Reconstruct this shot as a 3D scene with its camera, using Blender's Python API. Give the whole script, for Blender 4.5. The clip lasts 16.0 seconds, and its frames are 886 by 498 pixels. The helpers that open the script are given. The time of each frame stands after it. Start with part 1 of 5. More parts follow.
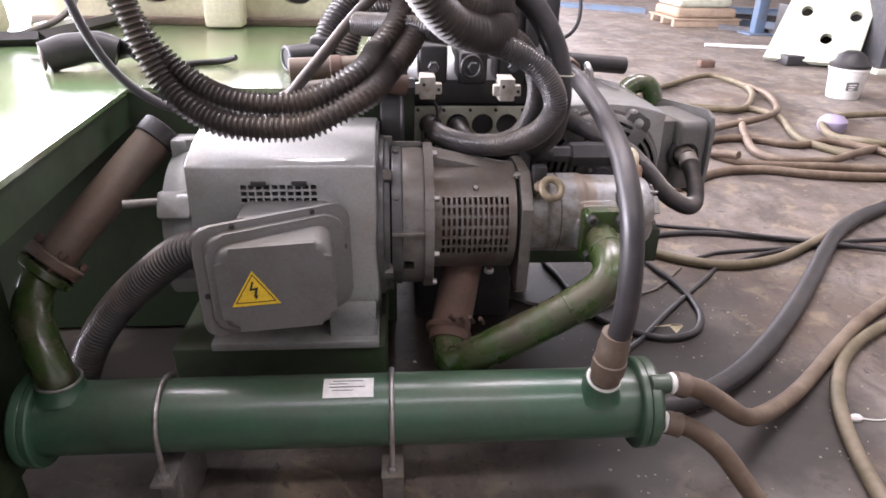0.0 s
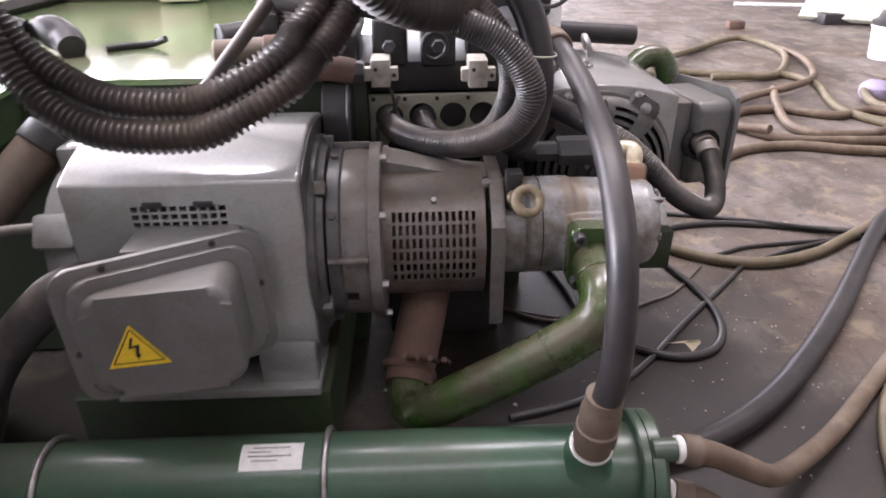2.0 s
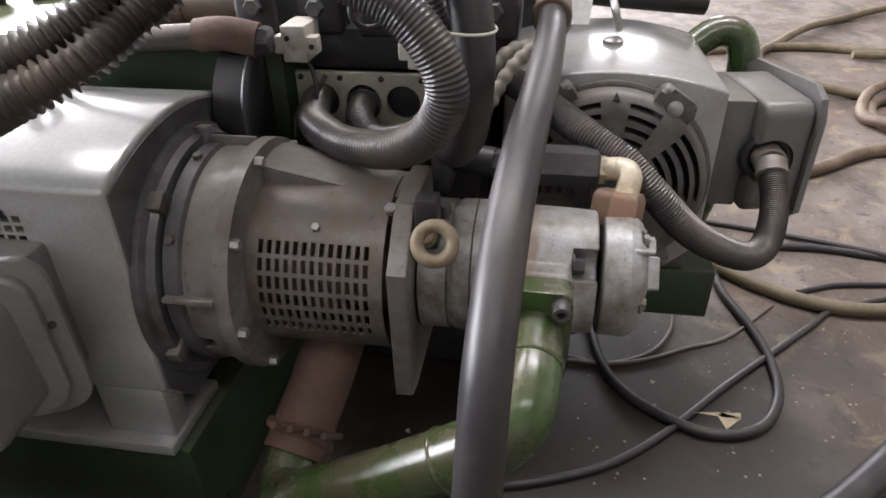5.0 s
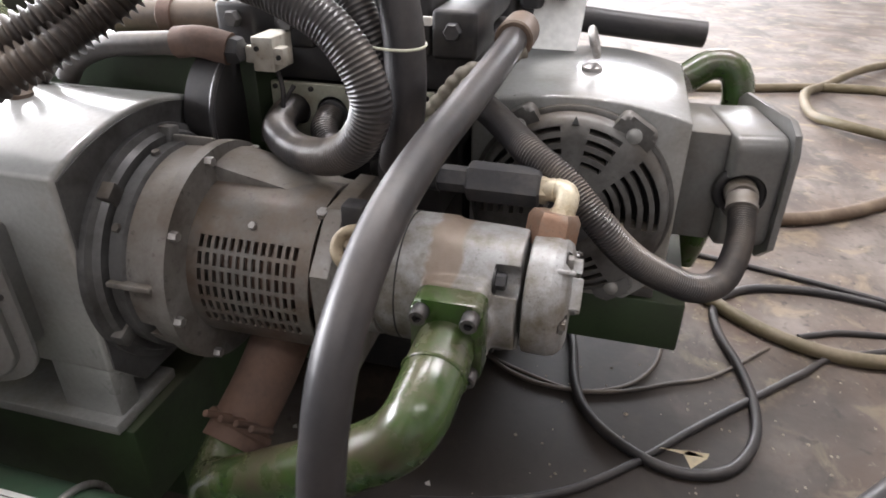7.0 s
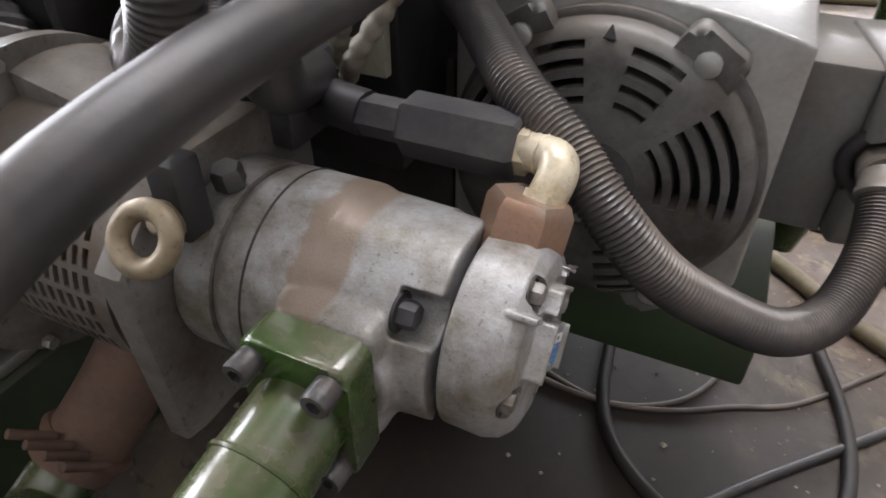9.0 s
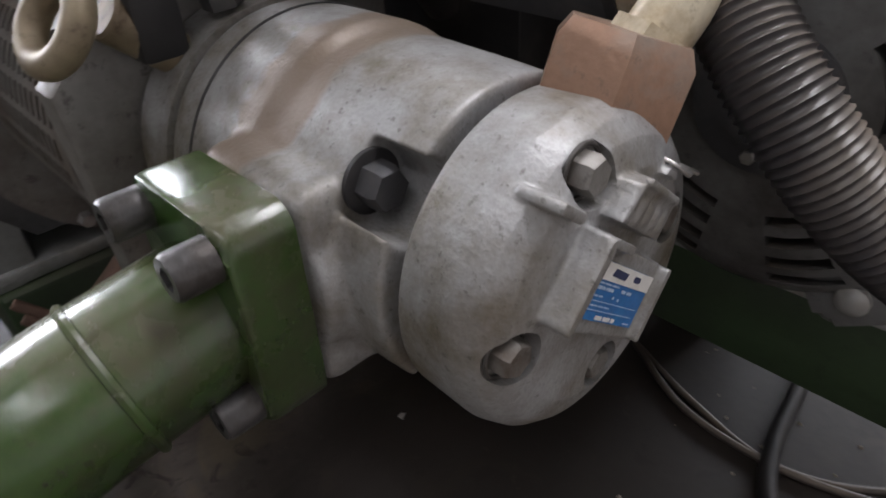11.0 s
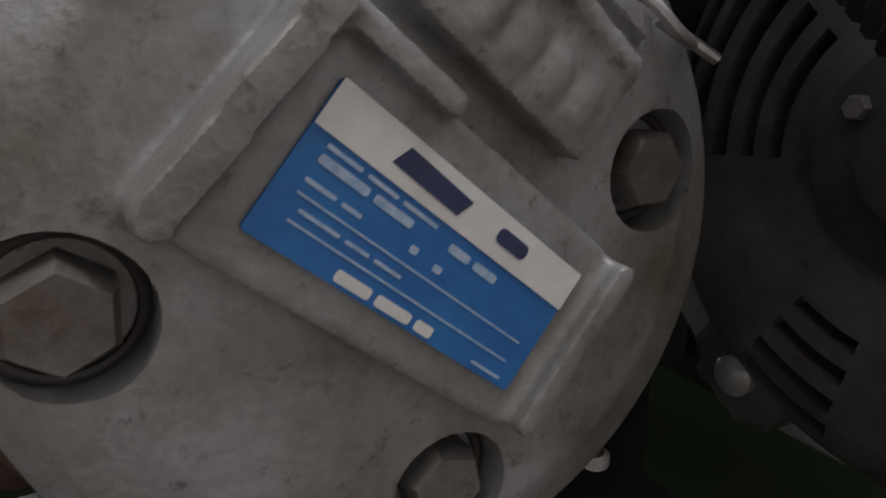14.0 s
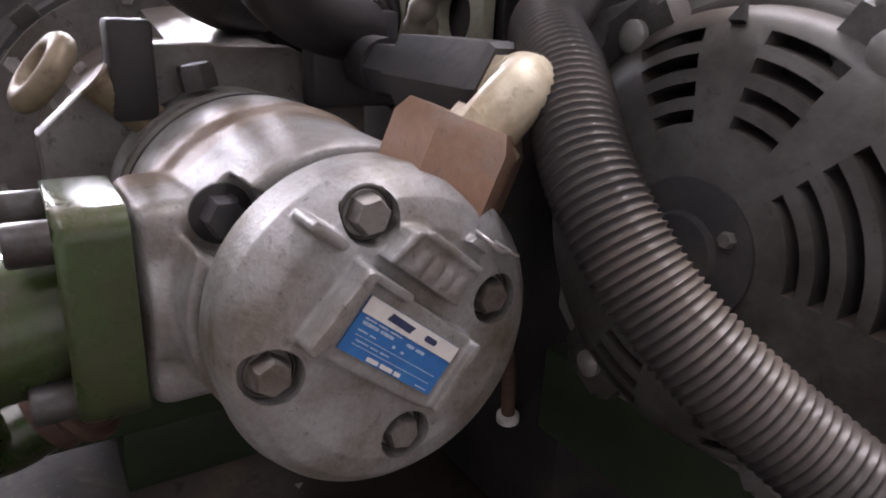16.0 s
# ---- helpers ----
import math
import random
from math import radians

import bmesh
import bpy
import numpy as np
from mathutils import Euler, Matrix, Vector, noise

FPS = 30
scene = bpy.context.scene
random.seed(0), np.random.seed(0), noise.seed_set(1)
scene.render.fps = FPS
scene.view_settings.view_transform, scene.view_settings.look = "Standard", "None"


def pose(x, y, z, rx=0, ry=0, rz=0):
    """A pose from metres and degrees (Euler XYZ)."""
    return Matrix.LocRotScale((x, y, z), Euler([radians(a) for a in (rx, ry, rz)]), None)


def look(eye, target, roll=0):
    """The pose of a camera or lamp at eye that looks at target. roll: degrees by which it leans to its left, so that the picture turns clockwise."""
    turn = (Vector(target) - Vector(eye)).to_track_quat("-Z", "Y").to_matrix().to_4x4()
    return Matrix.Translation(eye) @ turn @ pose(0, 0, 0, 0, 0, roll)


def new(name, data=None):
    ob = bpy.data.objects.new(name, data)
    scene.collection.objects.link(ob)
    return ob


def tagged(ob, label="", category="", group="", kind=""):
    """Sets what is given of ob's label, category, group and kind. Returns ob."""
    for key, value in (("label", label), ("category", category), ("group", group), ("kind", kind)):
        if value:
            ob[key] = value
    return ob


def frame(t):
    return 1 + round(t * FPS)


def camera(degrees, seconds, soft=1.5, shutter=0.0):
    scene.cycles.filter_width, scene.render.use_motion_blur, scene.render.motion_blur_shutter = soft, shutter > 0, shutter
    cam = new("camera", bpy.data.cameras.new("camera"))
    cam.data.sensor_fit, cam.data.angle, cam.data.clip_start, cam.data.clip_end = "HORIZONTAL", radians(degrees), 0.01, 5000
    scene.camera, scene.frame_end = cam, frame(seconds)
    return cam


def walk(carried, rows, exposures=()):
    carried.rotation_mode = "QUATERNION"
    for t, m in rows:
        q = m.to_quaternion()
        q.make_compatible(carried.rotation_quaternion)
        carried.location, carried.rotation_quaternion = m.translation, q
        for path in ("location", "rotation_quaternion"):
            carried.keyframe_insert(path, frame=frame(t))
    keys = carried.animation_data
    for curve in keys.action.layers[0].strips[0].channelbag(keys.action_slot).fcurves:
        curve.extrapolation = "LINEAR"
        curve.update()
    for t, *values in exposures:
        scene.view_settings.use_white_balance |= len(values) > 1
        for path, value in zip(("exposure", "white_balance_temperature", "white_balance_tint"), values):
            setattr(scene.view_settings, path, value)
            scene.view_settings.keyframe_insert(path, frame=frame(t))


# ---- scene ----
cam = camera(68.1, 16.0, 1.7, 0.4)
PATH = [
    (0, (0.103, 0.414, 1.13), (0.242, 2.213, 0.267), 1.2),
    (0.5, (0.103, 0.423, 1.124), (0.239, 2.219, 0.255), 0.8),
    (1, (0.131, 0.475, 1.119), (0.235, 2.253, 0.209), 0.3),
    (1.5, (0.213, 0.586, 1.122), (0.241, 2.362, 0.202), 0.4),
    (2, (0.256, 0.705, 1.103), (0.316, 2.465, 0.155), -0.7),
    (2.5, (0.261, 0.865, 1.104), (0.419, 2.602, 0.126), -2.1),
    (3, (0.302, 0.971, 1.066), (0.42, 2.685, 0.042), -1.6),
    (3.5, (0.399, 1.073, 1.048), (0.313, 2.767, -0.011), -0.0),
    (5.8, (0.576, 1.069, 1.045), (0.286, 2.746, -0.006), -1.0),
    (6, (0.58, 1.036, 1.034), (0.311, 2.708, -0.029), -0.6),
    (6.5, (0.632, 1.017, 1.037), (0.384, 2.706, -0.004), -0.8),
    (7, (0.73, 1.079, 1.041), (0.274, 2.756, 0.051), 0.3),
    (7.5, (0.794, 1.157, 1.029), (0.243, 2.766, -0.023), -0.1),
    (8, (0.79, 1.29, 1.013), (0.252, 2.852, -0.114), 1.3),
    (8.2, (0.785, 1.338, 0.999), (0.248, 2.86, -0.183), 1.0),
    (10.5, (0.797, 1.61, 0.763), (-0.232, 2.84, -0.431), -1.7),
    (11, (0.824, 1.632, 0.732), (-0.365, 2.754, -0.422), -3.0),
    (11.5, (0.879, 1.671, 0.677), (-0.707, 2.454, -0.258), -3.2),
    (12, (0.873, 1.724, 0.594), (-0.831, 2.443, -0.167), 0.2),
    (12.5, (0.852, 1.753, 0.576), (-0.945, 2.449, 0.039), -0.6),
    (13, (0.825, 1.772, 0.574), (-0.938, 2.567, 0.066), 1.6),
    (13.5, (0.806, 1.78, 0.568), (-0.9, 2.662, 0.008), 1.5),
    (14, (0.807, 1.793, 0.573), (-0.876, 2.721, 0.02), 0.9),
    (14.5, (0.813, 1.798, 0.584), (-0.852, 2.751, 0.017), 1.9),
    (15, (0.86, 1.767, 0.61), (-0.804, 2.731, 0.059), 2.4),
    (15.5, (0.914, 1.735, 0.65), (-0.675, 2.761, 0.001), 4.2),
    (16, (0.945, 1.707, 0.684), (-0.621, 2.763, 0.026), 2.9),
]
walk(cam, [(t, look(eye, target, roll)) for t, eye, target, roll in PATH],
     [(0.0, 0.1, 6300, 25), (1.5, 0.0, 6300, 25), (3.0, -0.5, 6300, 22), (3.7, -0.68, 6300, 20), (6.0, -0.05, 6400, 15), (8.0, -0.08, 6400, 15), (10.5, -0.42, 6200, 14), (11.4, -0.55, 6200, 18), (12.0, -0.85, 6000, 27), (12.6, -0.9, 5900, 28), (13.5, -0.78, 6300, 17), (14.5, -0.65, 6100, 13), (15.2, -0.4, 6200, 20), (16.0, -0.25, 6300, 24)])

# ---- world and light ----
world = bpy.data.worlds.new("hall_air")
scene.world = world
world.use_nodes = True
world.node_tree.nodes["Background"].inputs[0].default_value = (0.75, 0.8, 0.9, 1)
world.node_tree.nodes["Background"].inputs[1].default_value = 0.03


def area_lamp(name, eye, target, w, h, watts, color):
    data = bpy.data.lights.new(name, "AREA")
    data.shape, data.size, data.size_y, data.energy, data.color = "RECTANGLE", w, h, watts, color
    ob = new(name, data)
    ob.matrix_world = look(eye, target)
    return ob


area_lamp("window_daylight", (-6.95, 10.0, 3.2), (0.0, 9.2, 2.6), 11.0, 4.6, 3400, (0.96, 0.98, 1.0))
area_lamp("window_daylight", (-6.95, 1.6, 2.9), (0.0, 1.6, 1.2), 5.0, 3.0, 2000, (0.96, 0.98, 1.0))
area_lamp("window_daylight", (-1.0, 15.9, 3.9), (-1.0, 0.0, 3.4), 9.0, 2.6, 1500, (0.96, 0.98, 1.0))
# overhead fill from assumed, unseen ceiling lamps, here and two lines below the gate
area_lamp("added_ceiling_fill", (0.2, 3.6, 5.7), (0.2, 3.6, 0), 6.0, 0.5, 440, (1.0, 0.98, 0.97))
# weak fill from the south, through an assumed gate that is not in view
area_lamp("added_south_fill", (-0.2, -5.9, 1.7), (-0.2, 0.0, 1.2), 5.4, 3.0, 24, (0.98, 0.98, 1.0))
area_lamp("added_ceiling_fill", (5.0, 5.0, 5.7), (5.0, 5.0, 0), 6.0, 0.5, 60, (1.0, 0.98, 0.97))
area_lamp("added_ceiling_fill", (1.5, -1.5, 5.7), (1.5, -1.5, 0), 6.0, 0.5, 130, (1.0, 0.98, 0.97))


# ---- materials ----
def make_mat(name, base, dirt, rough=0.5, metal=0.0, amount=0.4, big=5.0, fine=90.0, bump=0.15, coat=0.0, dust=0.0, specks=0.0):
    m = bpy.data.materials.new(name)
    m.use_nodes = True
    nt = m.node_tree
    n, l = nt.nodes, nt.links
    b = n["Principled BSDF"]
    b.inputs["Metallic"].default_value = metal
    b.inputs["Coat Weight"].default_value = coat
    b.inputs["Coat Roughness"].default_value = 0.2
    tc = n.new("ShaderNodeTexCoord")
    n1 = n.new("ShaderNodeTexNoise")
    n1.inputs["Scale"].default_value, n1.inputs["Detail"].default_value, n1.inputs["Roughness"].default_value = big, 8, 0.65
    n2 = n.new("ShaderNodeTexNoise")
    n2.inputs["Scale"].default_value, n2.inputs["Detail"].default_value = fine, 5
    l.new(tc.outputs["Object"], n1.inputs["Vector"])
    l.new(tc.outputs["Object"], n2.inputs["Vector"])
    r1 = n.new("ShaderNodeValToRGB")
    r1.color_ramp.elements[0].position, r1.color_ramp.elements[1].position = 0.62 - 0.35 * amount, 0.78 - 0.2 * amount
    l.new(n1.outputs["Fac"], r1.inputs["Fac"])
    mix = n.new("ShaderNodeMix")
    mix.data_type = "RGBA"
    mix.inputs[6].default_value, mix.inputs[7].default_value = (*base, 1), (*dirt, 1)
    l.new(r1.outputs["Color"], mix.inputs[0])
    hs = n.new("ShaderNodeHueSaturation")
    mp = n.new("ShaderNodeMapRange")
    mp.inputs["From Min"].default_value, mp.inputs["From Max"].default_value = 0.3, 0.7
    mp.inputs["To Min"].default_value, mp.inputs["To Max"].default_value = 0.9, 1.09
    l.new(n2.outputs["Fac"], mp.inputs["Value"])
    l.new(mp.outputs["Result"], hs.inputs["Value"])
    l.new(mix.outputs[2], hs.inputs["Color"])
    out = hs.outputs["Color"]
    if specks:
        n3 = n.new("ShaderNodeTexNoise")
        n3.inputs["Scale"].default_value, n3.inputs["Detail"].default_value, n3.inputs["Roughness"].default_value = fine * 0.5, 6, 0.7
        l.new(tc.outputs["Object"], n3.inputs["Vector"])
        r3 = n.new("ShaderNodeMapRange")
        r3.inputs["From Min"].default_value, r3.inputs["From Max"].default_value, r3.inputs["To Max"].default_value = 0.57, 0.68, specks
        l.new(n3.outputs["Fac"], r3.inputs["Value"])
        m3 = n.new("ShaderNodeMix")
        m3.data_type = "RGBA"
        m3.inputs[7].default_value = (*[0.3 * k for k in dirt], 1)
        l.new(r3.outputs["Result"], m3.inputs[0])
        l.new(out, m3.inputs[6])
        out = m3.outputs[2]
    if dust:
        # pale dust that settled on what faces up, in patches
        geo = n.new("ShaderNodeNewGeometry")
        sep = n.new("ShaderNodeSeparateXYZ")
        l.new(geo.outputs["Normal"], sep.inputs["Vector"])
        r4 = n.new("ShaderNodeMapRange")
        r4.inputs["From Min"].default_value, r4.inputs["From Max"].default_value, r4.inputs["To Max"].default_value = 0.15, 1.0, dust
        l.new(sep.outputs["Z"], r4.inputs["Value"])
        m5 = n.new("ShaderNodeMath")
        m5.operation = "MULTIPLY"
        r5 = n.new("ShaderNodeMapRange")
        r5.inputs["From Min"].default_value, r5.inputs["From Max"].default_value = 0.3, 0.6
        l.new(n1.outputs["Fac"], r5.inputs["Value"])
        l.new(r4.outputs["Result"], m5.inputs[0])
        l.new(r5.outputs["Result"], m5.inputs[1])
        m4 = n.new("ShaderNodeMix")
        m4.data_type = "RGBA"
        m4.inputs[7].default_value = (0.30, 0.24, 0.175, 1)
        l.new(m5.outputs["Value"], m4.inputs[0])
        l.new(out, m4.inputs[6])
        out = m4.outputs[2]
    l.new(out, b.inputs["Base Color"])
    rr = n.new("ShaderNodeMapRange")
    rr.inputs["To Min"].default_value, rr.inputs["To Max"].default_value = max(rough - 0.1, 0.04), min(rough + 0.2, 1.0)
    l.new(n1.outputs["Fac"], rr.inputs["Value"])
    l.new(rr.outputs["Result"], b.inputs["Roughness"])
    bp = n.new("ShaderNodeBump")
    bp.inputs["Strength"].default_value, bp.inputs["Distance"].default_value = bump, 0.002
    l.new(n2.outputs["Fac"], bp.inputs["Height"])
    l.new(bp.outputs["Normal"], b.inputs["Normal"])
    return m


GREY = make_mat("grey_machine_paint", (0.27, 0.275, 0.268), (0.20, 0.182, 0.158), 0.28, 0, 0.42, 5, 140, 0.05, 1.0, 0.0, 0.2)
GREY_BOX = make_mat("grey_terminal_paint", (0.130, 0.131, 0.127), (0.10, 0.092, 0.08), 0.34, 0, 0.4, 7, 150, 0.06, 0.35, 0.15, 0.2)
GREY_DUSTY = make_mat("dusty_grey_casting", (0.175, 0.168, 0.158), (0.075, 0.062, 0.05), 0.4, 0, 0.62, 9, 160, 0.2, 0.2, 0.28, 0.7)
SOOT = make_mat("sooty_grey_ring", (0.085, 0.085, 0.086), (0.03, 0.028, 0.027), 0.4, 0, 0.6, 14, 150, 0.1, 0.2, 0.0, 0.4)
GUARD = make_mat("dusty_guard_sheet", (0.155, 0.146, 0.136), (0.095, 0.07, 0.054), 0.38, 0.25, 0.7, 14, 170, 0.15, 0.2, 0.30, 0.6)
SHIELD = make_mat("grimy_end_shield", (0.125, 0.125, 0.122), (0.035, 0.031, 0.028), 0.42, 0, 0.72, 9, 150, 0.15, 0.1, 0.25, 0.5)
PUMP = make_mat("cast_pump_grey", (0.325, 0.325, 0.325), (0.145, 0.124, 0.092), 0.38, 0.2, 0.62, 19, 420, 0.24, 0.12, 0.0, 0.6)
# dark brown for the shaded rims of the bolt counterbores
RECESS_SHADE = make_mat("dark_recess_shade", (0.06, 0.055, 0.05), (0.04, 0.035, 0.03), 0.5, 0.3, 0.3, 40, 250, 0.2)
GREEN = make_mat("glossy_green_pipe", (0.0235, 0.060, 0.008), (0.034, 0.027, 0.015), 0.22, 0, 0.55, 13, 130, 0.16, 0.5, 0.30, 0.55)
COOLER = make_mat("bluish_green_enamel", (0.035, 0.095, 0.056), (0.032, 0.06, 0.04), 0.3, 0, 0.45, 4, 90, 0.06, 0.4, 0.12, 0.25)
# dark green paint, its base darkened further for shade on the bed's sides
BED_GREEN = make_mat("dark_green_paint_and_shade", (0.026, 0.048, 0.019), (0.022, 0.026, 0.017), 0.5, 0, 0.5, 5, 110, 0.1, 0.0, 0.1, 0.4)
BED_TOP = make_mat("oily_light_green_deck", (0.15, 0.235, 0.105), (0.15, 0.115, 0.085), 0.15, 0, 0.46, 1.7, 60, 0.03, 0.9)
CREAM = make_mat("cream_machine_paint", (0.60, 0.57, 0.42), (0.42, 0.36, 0.24), 0.45, 0, 0.3, 5, 80, 0.1)
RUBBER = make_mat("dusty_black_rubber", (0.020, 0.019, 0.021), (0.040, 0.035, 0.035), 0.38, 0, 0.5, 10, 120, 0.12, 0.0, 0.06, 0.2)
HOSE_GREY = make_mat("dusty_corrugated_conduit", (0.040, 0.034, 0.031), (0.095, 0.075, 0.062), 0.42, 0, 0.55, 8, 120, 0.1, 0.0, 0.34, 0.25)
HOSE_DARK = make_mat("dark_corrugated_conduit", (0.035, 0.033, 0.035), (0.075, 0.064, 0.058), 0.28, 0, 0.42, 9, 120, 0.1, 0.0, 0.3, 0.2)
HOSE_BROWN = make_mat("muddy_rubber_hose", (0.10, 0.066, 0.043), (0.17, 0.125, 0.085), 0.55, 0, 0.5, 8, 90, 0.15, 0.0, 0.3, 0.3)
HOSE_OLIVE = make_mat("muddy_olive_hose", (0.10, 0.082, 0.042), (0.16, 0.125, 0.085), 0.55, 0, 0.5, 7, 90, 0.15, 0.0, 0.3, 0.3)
RUST = make_mat("rusty_brown_pipe", (0.12, 0.07, 0.05), (0.075, 0.05, 0.04), 0.7, 0, 0.5, 12, 120, 0.4)
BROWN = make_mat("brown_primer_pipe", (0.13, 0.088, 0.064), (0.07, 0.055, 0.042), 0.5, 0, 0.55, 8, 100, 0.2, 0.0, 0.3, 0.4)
STEEL = make_mat("worn_zinc_steel", (0.42, 0.41, 0.40), (0.22, 0.19, 0.16), 0.35, 0.8, 0.4, 30, 250, 0.15)
BOLT = make_mat("dull_steel_bolt", (0.23, 0.22, 0.205), (0.12, 0.095, 0.075), 0.48, 0.5, 0.5, 45, 250, 0.35, 0.0, 0.0, 0.5)
SCREW = make_mat("dark_oily_screw", (0.085, 0.082, 0.082), (0.045, 0.038, 0.032), 0.34, 0.5, 0.5, 40, 250, 0.25, 0.0, 0.0, 0.4)
BRASS = make_mat("yellow_plated_brass", (0.58, 0.52, 0.39), (0.36, 0.28, 0.17), 0.36, 0.2, 0.45, 34, 200, 0.15, 0.0, 0.0, 0.5)
COPPER = make_mat("brown_plated_hex", (0.31, 0.19, 0.13), (0.27, 0.235, 0.20), 0.34, 0.5, 0.5, 22, 200, 0.16, 0.0, 0.0, 0.5)
BLACK = make_mat("sooty_black_iron", (0.022, 0.021, 0.022), (0.05, 0.045, 0.04), 0.45, 0, 0.35, 12, 120, 0.2)
BLACK_BLOCK = make_mat("black_oxide_block", (0.05, 0.05, 0.054), (0.085, 0.08, 0.075), 0.4, 0.2, 0.35, 14, 160, 0.15)
# near-black colour stands in for the shade inside openings
VOID = make_mat("painted_cavity_shade", (0.012, 0.012, 0.011), (0.02, 0.018, 0.016), 0.8, 0, 0.3, 8, 80, 0.1)
WHITE = make_mat("white_plastic", (0.72, 0.71, 0.68), (0.55, 0.51, 0.45), 0.45, 0, 0.3, 18, 120, 0.05)
PAPER = make_mat("white_paper", (0.82, 0.82, 0.80), (0.74, 0.72, 0.67), 0.7, 0, 0.2, 9, 60, 0.05)
PALE = make_mat("pale_green_plate", (0.44, 0.45, 0.36), (0.33, 0.30, 0.22), 0.5, 0, 0.35, 15, 140, 0.08)
WRAP = make_mat("dusty_spiral_wrap", (0.24, 0.22, 0.18), (0.12, 0.10, 0.08), 0.55, 0, 0.4, 25, 160, 0.1)
YELLOW = make_mat("warning_yellow", (0.80, 0.55, 0.03), (0.62, 0.43, 0.04), 0.45, 0, 0.2, 14, 120, 0.03)
INK = make_mat("black_print", (0.02, 0.02, 0.02), (0.04, 0.035, 0.03), 0.5, 0, 0.3, 20, 120, 0.02)
BLUE = make_mat("blue_print", (0.025, 0.15, 0.42), (0.03, 0.20, 0.46), 0.4, 0, 0.4, 60, 200, 0.03)
for paint in (GREY,):
    paint.node_tree.nodes["Principled BSDF"].inputs["Coat IOR"].default_value = 1.75
    paint.node_tree.nodes["Principled BSDF"].inputs["Coat Roughness"].default_value = 0.14
DUSTY_PLUG = make_mat("dusty_cream_plastic", (0.52, 0.50, 0.44), (0.34, 0.29, 0.23), 0.5, 0, 0.5, 40, 160, 0.08, 0.0, 0.0, 0.4)
TAN = make_mat("tan_plated_eye", (0.266, 0.217, 0.144), (0.12, 0.084, 0.054), 0.45, 0.3, 0.45, 25, 200, 0.2, 0.0, 0.0, 0.4)
WOOD = make_mat("dusty_pallet_wood", (0.36, 0.27, 0.19), (0.26, 0.19, 0.14), 0.75, 0, 0.45, 6, 60, 0.3)
BLUE_STEEL = make_mat("blue_painted_steel", (0.10, 0.15, 0.22), (0.13, 0.11, 0.10), 0.5, 0, 0.4, 6, 70, 0.15)
LILAC = make_mat("faded_lilac_plastic", (0.30, 0.26, 0.36), (0.28, 0.24, 0.26), 0.5, 0, 0.3, 9, 90, 0.05)
WALL = make_mat("stained_hall_plaster", (0.40, 0.385, 0.365), (0.28, 0.25, 0.23), 0.85, 0, 0.45, 0.8, 20, 0.2)


